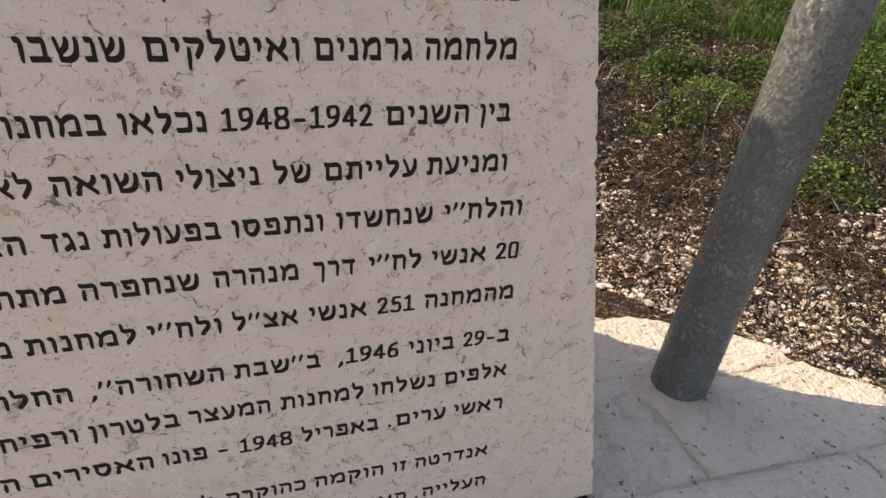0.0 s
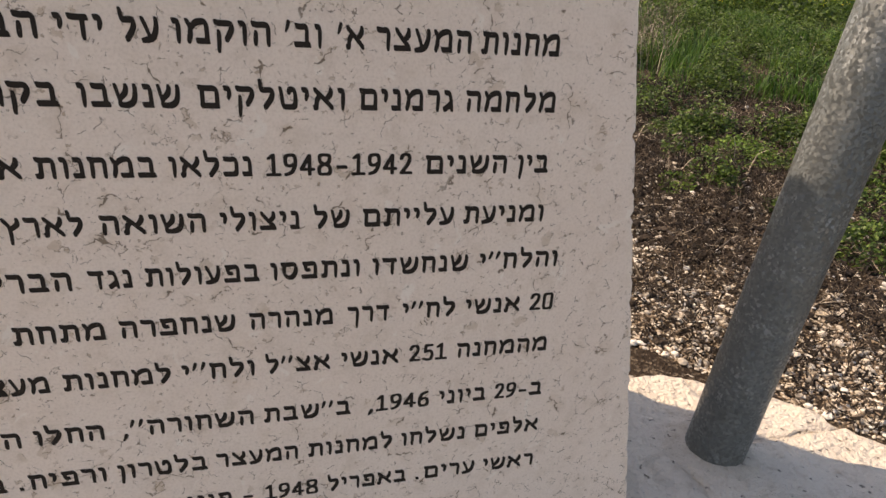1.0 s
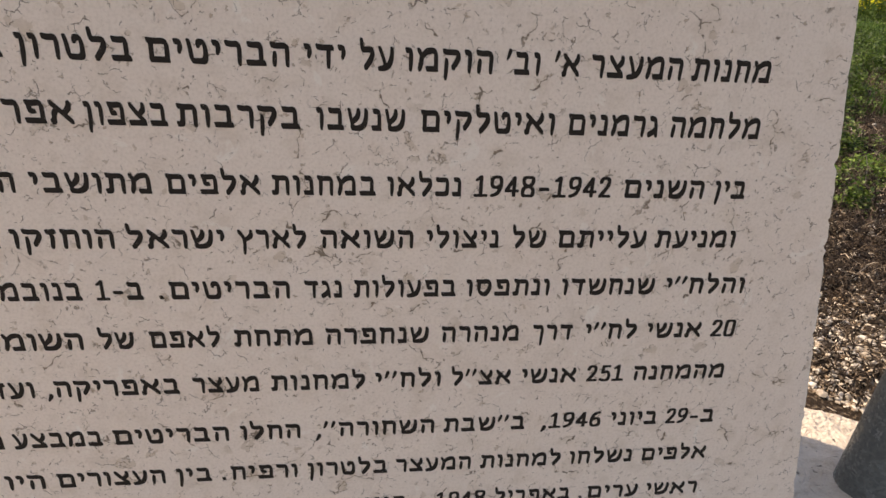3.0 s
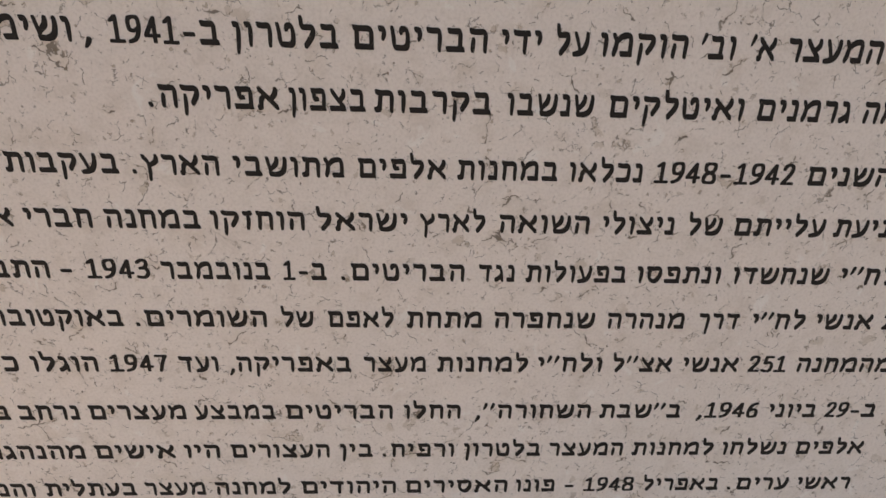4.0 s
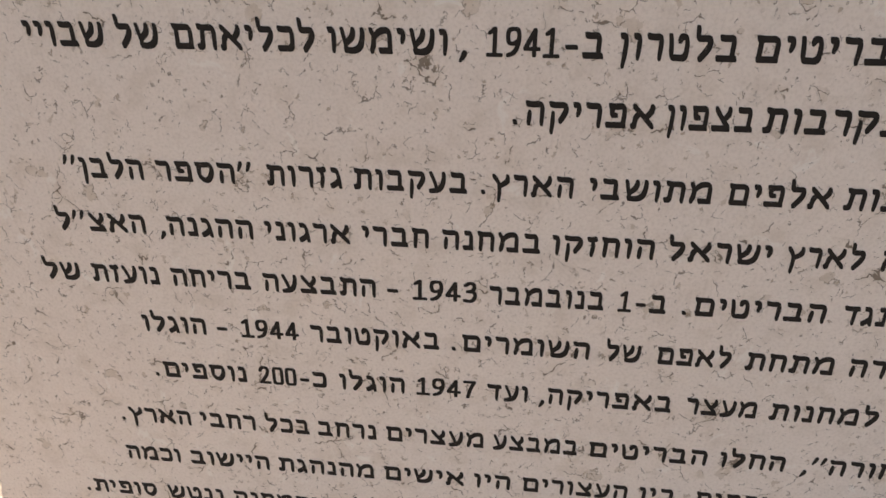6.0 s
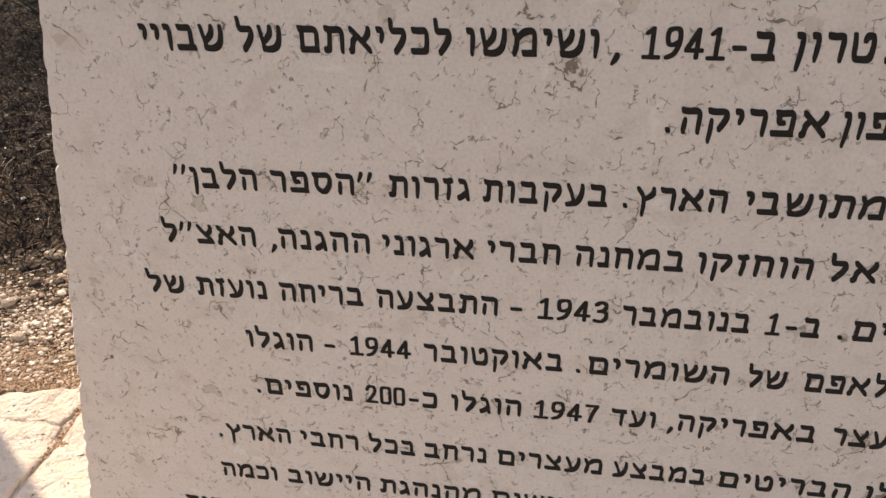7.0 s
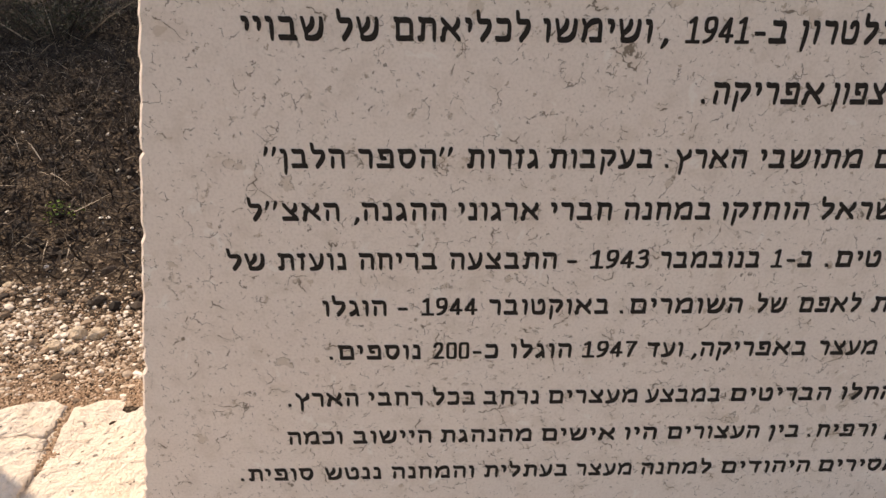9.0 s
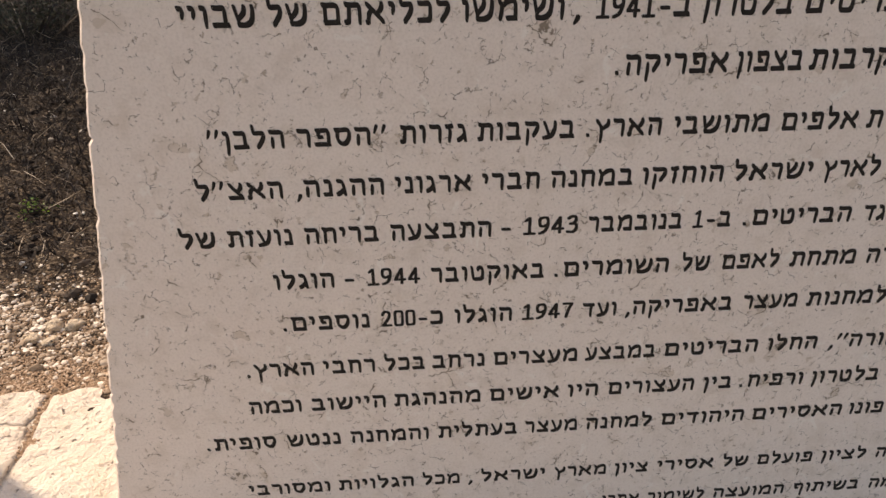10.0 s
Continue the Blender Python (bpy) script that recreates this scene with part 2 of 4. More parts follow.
# ---- ground ----
def build_ground():
    far = 4.5 * 200 ** (np.arange(1, 41) / 40)
    axis = np.concatenate((-far[::-1], np.linspace(-4.5, 4.5, 300), far))
    xs, ys, n = axis + 0.2, axis + 2.0, len(axis)
    verts = [(x, y, bumpy(x, y)) for y in ys for x in xs]
    faces = [(j * n + i, j * n + i + 1, j * n + n + i + 1, j * n + n + i) for j in range(n - 1) for i in range(n - 1)]
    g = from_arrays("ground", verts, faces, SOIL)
    for p in g.data.polygons:
        p.use_smooth = True
    tagged(g, "dry brown earth rising to a field behind", "ground", kind="structure")


build_ground()


# ---- the memorial stone ----
FOOT, SLOPE, TALL, DEEP = 1.062, 0.175, 1.75, 0.80


def stone_body(parent):
    """A block that tapers to its top; the front arrises are chipped."""
    rng = random.Random(4)
    rows = 420
    bm = bmesh.new()
    chips = [[(rng.uniform(0, TALL), rng.uniform(0.004, 0.014), rng.uniform(0.0012, 0.0050)) for _ in range(30)] for _ in range(2)]

    def edge(side, z):
        w = noise.noise(Vector((side * 9.0, z * 14, 0))) * 0.0016 + noise.noise(Vector((side * 5.0, z * 70, 2))) * 0.0018
        for cz, half, deep in chips[0 if side < 0 else 1]:
            d = abs(z - cz) / half
            if d < 1:
                w -= deep * (1 - d * d)
        return FOOT - SLOPE * z + w + (0.006 if side > 0 else 0.0)

    rings = []
    for j in range(rows + 1):
        z = TALL * j / rows
        r, l = edge(1, z), -edge(-1, z)
        half = FOOT - SLOPE * z
        ring = [(l + 0.005, 0.0), (r - 0.005, 0.0), (r, 0.006), (half + 0.006, 0.02), (half + 0.006, DEEP), (-half, DEEP), (-half, 0.02), (l, 0.006)]
        rings.append([bm.verts.new((x, y, z)) for x, y in ring])
    for a, b in zip(rings, rings[1:]):
        for i in range(8):
            k = (i + 1) % 8
            bm.faces.new((a[i], a[k], b[k], b[i]))
    bm.faces.new(rings[-1])
    bm.faces.new(rings[0][::-1])
    bmesh.ops.recalc_face_normals(bm, faces=bm.faces[:])
    return part("body", bm, STONE, parent)


INSCRIPTION = [
    (0.9785, "מחנות המעצר א' וב' הוקמו על ידי הבריטים בלטרון ב-1941 , ושימשו לכליאתם של שבויי",
     (0.782, 0.676, 0.663, 0.544, 0.530, 0.498, 0.480, 0.438, 0.422, 0.316, 0.303, 0.263, 0.247, 0.199, 0.183, 0.026, 0.010, -0.110, -0.125, -0.248, -0.268, -0.273, -0.289, -0.420, -0.434, -0.595, -0.612, -0.661, -0.676, -0.771,)),
    (0.9061, 'מלחמה גרמנים ואיטלקים שנשבו בקרבות בצפון אפריקה.',
     (0.786, 0.661, 0.645, 0.524, 0.507, 0.337, 0.318, 0.211, 0.192, 0.050, 0.040, -0.051, -0.063, -0.216,)),
    (0.8221, "בין השנים 1942-1948 נכלאו במחנות אלפים מתושבי הארץ. בעקבות גזרות ''הספר הלבן''",
     (0.787, 0.741, 0.726, 0.612, 0.595, 0.409, 0.393, 0.297, 0.283, 0.154, 0.140, 0.029, 0.012, -0.125, -0.142, -0.248, -0.264, -0.399, -0.413, -0.505, -0.523, -0.643, -0.660, -0.762,)),
    (0.7497, "ומניעת עלייתם של ניצולי השואה לארץ ישראל הוחזקו במחנה חברי ארגוני ההגנה, האצ''ל",
     (0.789, 0.670, 0.656, 0.530, 0.513, 0.466, 0.448, 0.350, 0.333, 0.212, 0.194, 0.108, 0.092, -0.026, -0.041, -0.161, -0.174, -0.293, -0.309, -0.392, -0.407, -0.515, -0.530, -0.653, -0.671, -0.790,)),
    (0.6770, "והלח''י שנחשדו ונתפסו בפעולות נגד הבריטים. ב-1 בנובמבר 1943 - התבצעה בריחה נועזת של",
     (0.821, 0.699, 0.682, 0.544, 0.527, 0.408, 0.394, 0.254, 0.239, 0.189, 0.170, 0.003, -0.016, -0.074, -0.091, -0.233, -0.248, -0.330, -0.348, -0.358, -0.377, -0.525, -0.542, -0.649, -0.666, -0.759, -0.776, -0.826,)),
    (0.6036, "20 אנשי לח''י דרך מנהרה שנחפרה מתחת לאפם של השומרים. באוקטובר 1944 - הוגלו",
     (0.824, 0.786, 0.770, 0.684, 0.668, 0.589, 0.570, 0.510, 0.490, 0.377, 0.359, 0.215, 0.198, 0.092, 0.074, -0.017, -0.037, -0.081, -0.101, -0.279, -0.295, -0.468, -0.484, -0.564, -0.583, -0.595, -0.613, -0.703,)),
    (0.5290, "מהמחנה 251 אנשי אצ''ל ולח''י למחנות מעצר באפריקה, ועד 1947 הוגלו כ-200 נוספים.",
     (0.824, 0.676, 0.661, 0.602, 0.586, 0.501, 0.485, 0.395, 0.380, 0.284, 0.270, 0.137, 0.121, 0.031, 0.013, -0.160, -0.175, -0.230, -0.245, -0.326, -0.342, -0.433, -0.451, -0.547, -0.565, -0.699,)),
    (0.4443, "ב-29 ביוני 1946, ב''שבת השחורה'', החלו הבריטים במבצע מעצרים נרחב בכל רחבי הארץ.",
     (0.827, 0.745, 0.730, 0.653, 0.637, 0.541, 0.515, 0.388, 0.374, 0.197, 0.175, 0.089, 0.073, -0.086, -0.101, -0.218, -0.231, -0.370, -0.384, -0.470, -0.482, -0.547, -0.562, -0.645, -0.660, -0.767,)),
    (0.3706, 'אלפים נשלחו למחנות המעצר בלטרון ורפיח. בין העצורים היו אישים מהנהגת היישוב וכמה',
     (0.829, 0.717, 0.701, 0.595, 0.581, 0.450, 0.435, 0.317, 0.304, 0.183, 0.168, 0.057, 0.042, -0.008, -0.024, -0.173, -0.190, -0.243, -0.257, -0.375, -0.390, -0.535, -0.549, -0.672, -0.688, -0.773,)),
    (0.2963, 'ראשי ערים. באפריל 1948 - פונו האסירים היהודים למחנה מעצר בעתלית והמחנה ננטש סופית.',
     (0.829, 0.738, 0.723, 0.622, 0.606, 0.479, 0.464, 0.382, 0.365, 0.352, 0.334, 0.270, 0.257, 0.093, 0.078, -0.071, -0.088, -0.205, -0.220, -0.312, -0.326, -0.463, -0.479, -0.613, -0.630, -0.720, -0.739, -0.856,)),
    (0.1870, 'אנדרטה זו הוקמה כהוקרה לציון פועלם של אסירי ציון מארץ ישראל , מכל הגלויות ומסורבי',
     (0.811, 0.672, 0.656, 0.631, 0.615, 0.495, 0.480, 0.352, 0.333, 0.247, 0.230, 0.125, 0.107, 0.059, 0.042, -0.064, -0.081, -0.143, -0.158, -0.254, -0.271, -0.388, -0.403, -0.412, -0.426, -0.493, -0.509, -0.643, -0.658, -0.801,)),
    (0.1084, 'העלייה. האנדרטה הוקמה בשיתוף המועצה לשימור אתרי',
     (0.813, 0.675, 0.658, 0.488, 0.472, 0.361, 0.341, 0.211, 0.193, 0.055, 0.037, -0.072, -0.088, -0.159,)),
]


# ---- the letters: strokes of a broad pen, one unit high, joined into one outline each ----
GLYPH = {}


def hull(points):
    """Convex outline of a few points, counter-clockwise."""
    pts = sorted(set(points))

    def chain(seq):
        out = []
        for p in seq:
            while len(out) > 1 and (out[-1][0] - out[-2][0]) * (p[1] - out[-2][1]) - (out[-1][1] - out[-2][1]) * (p[0] - out[-2][0]) <= 1e-9:
                out.pop()
            out.append(p)
        return out[:-1]

    return chain(pts) + chain(pts[::-1])


def rounded(stroke, times=2):
    """The stroke with its bends cut twice."""
    pts = [(p + (1.0,))[:3] for p in stroke]
    for _ in range(times):
        if len(pts) < 3:
            break
        out = [pts[0]]
        for i, (a, b) in enumerate(zip(pts, pts[1:])):
            if i:
                out.append(tuple(0.75 * u + 0.25 * v for u, v in zip(a, b)))
            if i < len(pts) - 2:
                out.append(tuple(0.25 * u + 0.75 * v for u, v in zip(a, b)))
        pts = out + [pts[-1]]
    return pts


def glyph(char, *strokes, wide=0.092, high=0.130, slant=0.30, stretch=1.0):
    """Sweeps the pen along each stroke of (x, y, pressure) and keeps the outline as a mesh with a thin edge."""
    verts, polys = [], []
    for stroke in strokes:
        nibs = []
        for x, y, s in rounded(stroke):
            nib = []
            for k in range(12):
                a = 2 * math.pi * (k + 0.5) / 12
                u, v = math.copysign(abs(math.cos(a)) ** 0.6, math.cos(a)), math.copysign(abs(math.sin(a)) ** 0.6, math.sin(a))
                nib.append((round(x * stretch + s * (u * wide - v * slant * high), 5), round(y + s * v * high, 5)))
            nibs.append(nib)
        for a, b in zip(nibs, nibs[1:]):
            h = hull(a + b)
            polys.append(list(range(len(verts), len(verts) + len(h))))
            verts += [Vector(p) for p in h]
    flat, _, tris, _, _, origin = delaunay_2d_cdt(verts, [], polys, 1, 1e-5)
    tris = [tuple(t) for t, o in zip(tris, origin) if o]
    lo, hi = min(p.x for p in flat), max(p.x for p in flat)
    n = len(flat)
    points = [(p.x - lo, 0.0, p.y) for p in flat] + [(p.x - lo, 1.0, p.y) for p in flat]
    count = collections.Counter(tuple(sorted(e)) for t in tris for e in zip(t, t[1:] + t[:1]))
    sides = [(b, a, a + n, b + n) for t in tris for a, b in zip(t, t[1:] + t[:1]) if count[tuple(sorted((a, b)))] == 1]
    me = bpy.data.meshes.new("letter")
    me.from_pydata(points, [], tris + sides)
    me.materials.append(PAINT)
    GLYPH[char] = (me, hi - lo)


glyph("א", [(.14, .88), (.52, .52), (.90, .12)], [(.86, .88), (.84, .70), (.64, .46, .8)], [(.36, .62, .8), (.20, .44), (.20, .12), (.12, .09)], stretch=1.13)
glyph("ב", [(.16, .88), (.38, .85), (.70, .88), (.70, .60), (.70, .14)], [(.10, .12), (.83, .12)])
glyph("ג", [(.16, .88), (.38, .86), (.46, .66), (.52, .30), (.54, .10)], [(.48, .40, .8), (.34, .22), (.12, .10)])
glyph("ד", [(.14, .89), (.30, .85), (.84, .86)], [(.68, .84), (.67, .5), (.66, .08, .85)])
glyph("ה", [(.14, .89), (.34, .85), (.84, .88), (.84, .55), (.83, .08, .85)], [(.27, .54, .8), (.24, .30), (.22, .09, .85)])
glyph("ו", [(.12, .88), (.30, .87), (.32, .66), (.31, .40), (.29, .06, .7)])
glyph("ז", [(.12, .87), (.28, .84), (.44, .90)], [(.28, .84), (.36, .55), (.28, .07, .8)])
glyph("ח", [(.14, .90), (.34, .85), (.84, .88), (.84, .55), (.83, .08, .85)], [(.25, .84), (.25, .45), (.22, .08, .85)])
glyph("ט", [(.14, .89), (.20, .60), (.24, .12), (.50, .11), (.86, .10), (.90, .50), (.84, .88), (.60, .90), (.54, .74, .8)])
glyph("י", [(.12, .88), (.30, .87), (.32, .70), (.25, .46, .65)])
glyph("כ", [(.14, .88), (.36, .85), (.74, .88), (.76, .50), (.74, .12), (.40, .12), (.12, .12)])
glyph("ך", [(.14, .89), (.34, .85), (.70, .88), (.70, .50), (.66, -.26, .75)])
glyph("ל", [(.14, 1.20), (.16, 1.00), (.18, .84), (.44, .84), (.78, .84), (.70, .48), (.36, .08, .9)])
glyph("מ", [(.12, .88), (.24, .70), (.24, .40), (.15, .09, .8)], [(.26, .62, .7), (.46, .88), (.88, .92), (.90, .50), (.90, .13)], [(.52, .12), (.92, .12)], stretch=1.11)
glyph("ם", [(.12, .89), (.34, .86), (.84, .88), (.85, .50), (.84, .13)], [(.22, .84), (.22, .12)], [(.20, .12), (.86, .12)], stretch=1.11)
glyph("נ", [(.14, .88), (.40, .88), (.42, .55), (.42, .13)], [(.08, .12), (.44, .12)])
glyph("ן", [(.12, .88), (.30, .87), (.32, .62), (.30, .20), (.24, -.26, .7)])
glyph("ס", [(.12, .88), (.40, .86), (.88, .90), (.90, .46), (.66, .10), (.44, .10), (.18, .34), (.24, .84)])
glyph("ע", [(.80, .88), (.80, .56), (.64, .18), (.34, .08), (.10, .05, .8)], [(.14, .88), (.28, .62), (.44, .20)])
glyph("פ", [(.16, .88), (.40, .86), (.80, .90), (.82, .55), (.80, .13)], [(.08, .12), (.84, .12)], [(.26, .84), (.22, .52), (.46, .52, .8)])
glyph("ף", [(.16, .88), (.40, .86), (.80, .90), (.82, .50), (.78, -.26, .75)], [(.26, .84), (.22, .50), (.46, .50, .8)])
glyph("צ", [(.14, .88), (.42, .56), (.82, .18)], [(.80, .88), (.80, .68), (.56, .48, .8)], [(.08, .12), (.84, .12)])
glyph("ץ", [(.14, .88), (.38, .60), (.42, .20), (.38, -.26, .75)], [(.78, .88), (.78, .66), (.46, .46, .8)], stretch=1.12)
glyph("ק", [(.14, .89), (.34, .85), (.86, .87), (.86, .60), (.60, .20, .85)], [(.26, .52, .8), (.26, .20), (.22, -.26, .75)])
glyph("ר", [(.14, .89), (.34, .85), (.70, .88), (.70, .50), (.68, .07, .8)])
glyph("ש", [(.14, .88), (.22, .50), (.32, .14)], [(.28, .12), (.62, .08), (.90, .24), (.98, .60), (.98, .88)], [(.60, .88), (.56, .62), (.30, .38, .8)], stretch=1.10)
glyph("ת", [(.14, .90), (.36, .85), (.88, .88), (.88, .55), (.87, .08, .85)], [(.32, .84), (.30, .50), (.28, .12), (.10, .11)])
FIGURE = dict(wide=0.096, high=0.080, slant=0.1)
glyph("0", [(.36, 1.05), (.12, 1.05), (.12, .56), (.12, .06), (.36, .06), (.60, .06), (.60, .56), (.60, 1.05), (.36, 1.05)], **FIGURE)
glyph("1", [(.10, .88, .8), (.34, 1.05), (.34, 1.04)], [(.34, 1.02), (.34, .10)], [(.06, .06), (.62, .06)], **FIGURE)
glyph("2", [(.12, .84), (.20, 1.06), (.54, 1.06), (.58, .74), (.40, .42), (.14, .08)], [(.14, .08), (.64, .08)], **FIGURE)
glyph("3", [(.14, .94), (.34, 1.10), (.60, 1.00), (.54, .66), (.26, .60)], [(.26, .60), (.60, .60), (.64, .28), (.44, .04), (.12, .10)], **FIGURE)
glyph("4", [(.50, .08), (.50, 1.02)], [(.50, 1.02), (.10, .34)], [(.10, .32), (.68, .32)], **FIGURE)
glyph("5", [(.58, 1.04), (.22, 1.04)], [(.22, 1.04), (.18, .60)], [(.18, .60), (.46, .70), (.64, .46), (.56, .06), (.30, .04), (.10, .12)], **FIGURE)
glyph("6", [(.56, 1.04), (.26, .94), (.10, .50), (.14, .06), (.38, .04), (.62, .10), (.60, .56), (.36, .62), (.16, .50)], **FIGURE)
glyph("7", [(.10, 1.03), (.60, 1.03)], [(.60, 1.03), (.40, .60), (.28, .07)], **FIGURE)
glyph("8", [(.36, 1.05), (.10, 1.05), (.12, .68), (.36, .58), (.64, .46), (.64, .06), (.36, .06), (.08, .06), (.08, .46), (.36, .58), (.60, .68), (.62, 1.05), (.36, 1.05)], **FIGURE)
glyph("9", [(.14, .06), (.44, .16), (.62, .60), (.58, 1.04), (.34, 1.06), (.10, 1.00), (.12, .54), (.36, .48), (.56, .60)], **FIGURE)
glyph("-", [(.08, .42), (.46, .42)], high=0.095)
glyph(".", [(.10, .12), (.12, .12)], wide=0.10, high=0.115)
glyph(",", [(.24, .12), (.20, .0), (.06, -.22, .5)], high=0.09)
glyph("'", [(.24, 1.04), (.17, .84), (.08, .64, .5)], wide=0.08, high=0.08)

BODY = 0.0253


def letters(word):
    """The characters of a word from right to left, figures in their own order, each with the gap after it."""
    runs = []
    for ch in word:
        if runs and ch.isdigit() and runs[-1][-1].isdigit():
            runs[-1] += ch
        else:
            runs.append(ch)
    row = [ch for run in runs for ch in run[::-1]]
    gaps = [0.32 if nx == "." else 0.14 if nx == "," else 0.20 if ch == "-" else 0.16 if ch == "'" else 0.10 if (ch + nx).isdigit() else 0.18 for ch, nx in zip(row, row[1:] + [" "])]
    return list(zip(row, gaps))


def inscription(parent):
    for k, (z, text, ends) in enumerate(INSCRIPTION):
        s = BODY * (1.06 if k < 2 else 1.0 if k < 10 else 0.94)
        for i, word in enumerate(text.split()):
            right, left = ends[2 * i], ends[2 * i + 1]
            row = letters(word)
            total = sum(GLYPH[ch][1] + gap for ch, gap in row) - row[-1][1]
            wide = s if word in (",", "-") else (right - left) / total
            group = new("word")
            group.parent = parent
            group.location = (right, 0, z - s * 0.5)
            x = 0.0
            for ch, gap in row:
                me, w = GLYPH[ch]
                x -= w * wide
                ob = new("letter", me)
                ob.parent = group
                ob.location, ob.scale = (x, -0.0006, 0), (wide, 0.0016, s)
                x -= gap * wide
            tagged(group)


def memorial_stone():
    ob = new("memorial_stone")
    tagged(ob, "tapering honed cream limestone memorial block with black Hebrew inscription", "memorial")
    stone_body(ob)
    inscription(ob)


memorial_stone()


# ---- steel poles ----
def steel_pole(x, y, lean, tall, label):
    """A galvanised tube in a cement collar, cut open at its head."""
    thing = new("steel_pole")
    tagged(thing, label, "pole", group="galvanised poles")
    bm = bmesh.new()
    r, n, rings = 0.072, 64, []
    up = Vector(lean).normalized()
    for z, rad in ((-0.05, r), (0.0, r), (tall * 0.25, r), (tall * 0.5, r), (tall, r), (tall, r - 0.005), (tall - 0.3, r - 0.005)):
        c = up * (z / up.z)
        rings.append([bm.verts.new((c.x + rad * math.cos(2 * math.pi * i / n), c.y + rad * math.sin(2 * math.pi * i / n), c.z)) for i in range(n)])
    for a, b in zip(rings, rings[1:]):
        for i in range(n):
            f = bm.faces.new((a[i], a[(i + 1) % n], b[(i + 1) % n], b[i]))
            f.smooth = True
    part("tube", bm, ZINC, thing)
    bm = bmesh.new()
    rng = random.Random(9)
    top = []
    for rad, z in ((0.070, 0.010), (0.085, 0.009), (0.10, 0.006), (0.125, -0.004)):
        top.append([bm.verts.new((rad * (1 + (rad > 0.07) * 0.16 * noise.noise(Vector((math.cos(i / 7.64) * 1.5, math.sin(i / 7.64) * 1.5, rad)))) * math.cos(i * math.pi / 24),
                                  rad * math.sin(i * math.pi / 24), z + rng.uniform(-0.0015, 0.0015))) for i in range(48)])
    for a, b in zip(top, top[1:]):
        for i in range(48):
            bm.faces.new((b[i], b[(i + 1) % 48], a[(i + 1) % 48], a[i])).smooth = True
    part("collar", bm, CEMENT, thing, "smeared grey cement collar")
    thing.location = (x, y, 0)
    return thing


steel_pole(1.456, 0.26, (0.127, 0.005, 0.992), 3.2, "galvanised steel tube leaning outward, set in the paving beside the memorial")
# Unseen second pole, added for the shadow it throws on the left paving.
steel_pole(-2.62, 1.02, (0.0, 0.0, 1.0), 3.2, "unseen galvanised steel tube, added to cast a shadow wedge on the paving")

# ---- paving ----
def paving_stone(corners, parent, seed, step=0.03, rough=0.004, thick=0.07, ragged=0.004):
    """One split slab: outline with worn, wandering edges, a rounded arris and an uneven top."""
    rng = random.Random(seed)
    pts, away = [], []
    for (x0, y0), (x1, y1) in zip(corners, corners[1:] + corners[:1]):
        ln = math.hypot(x1 - x0, y1 - y0)
        m, nx, ny = max(2, int(ln / step)), (y1 - y0) / ln, (x0 - x1) / ln
        for i in range(m):
            t = i / m
            x, y = x0 + (x1 - x0) * t, y0 + (y1 - y0) * t
            w = ragged * (noise.noise(Vector((x, y, seed)) * 17) + 0.4 * noise.noise(Vector((x, y, seed)) * 60)) - 0.001
            pts.append((x + nx * w, y + ny * w))
            away.append((nx, ny))
    cx, cy = sum(p[0] for p in pts) / len(pts), sum(p[1] for p in pts) / len(pts)
    tilt = (rng.uniform(-0.006, 0.006), rng.uniform(-0.006, 0.006), rng.uniform(-0.002, 0.002))

    def top(x, y):
        v = Vector((x, y, seed * 3.1))
        return tilt[2] + tilt[0] * (x - cx) + tilt[1] * (y - cy) + rough * (noise.noise(v * 9) + 0.6 * noise.noise(v * 25) + 0.35 * noise.noise(v * 60))

    n = len(pts)
    inner = [(x - nx * 0.004, y - ny * 0.004) for (x, y), (nx, ny) in zip(pts, away)]
    xs, ys = [p[0] for p in pts], [p[1] for p in pts]
    grid = []
    for gx in np.arange(min(xs) + step, max(xs), step):
        for gy in np.arange(min(ys) + step, max(ys), step):
            if all(abs(gx - x) + abs(gy - y) > step * 0.9 for x, y in inner):
                grid.append((gx + rng.uniform(-0.3, 0.3) * step, gy + rng.uniform(-0.3, 0.3) * step))
    flat, _, tris, _, _, _ = delaunay_2d_cdt([Vector(p) for p in inner + grid], [(i, (i + 1) % n) for i in range(n)], [], 1, 1e-5)
    verts = [(p.x, p.y, top(p.x, p.y)) for p in flat]
    base = len(verts)
    verts += [(x, y, top(x, y) - 0.004) for x, y in pts] + [(x, y, -thick) for x, y in pts]
    faces = [tuple(t) for t in tris]
    for i in range(n):
        k = (i + 1) % n
        faces += [(base + i, base + k, k, i), (base + n + i, base + n + k, base + k, base + i)]
    ob = from_arrays("paving_stone", verts, faces, PAVING, parent)
    for p in ob.data.polygons:
        p.use_smooth = True
    return ob


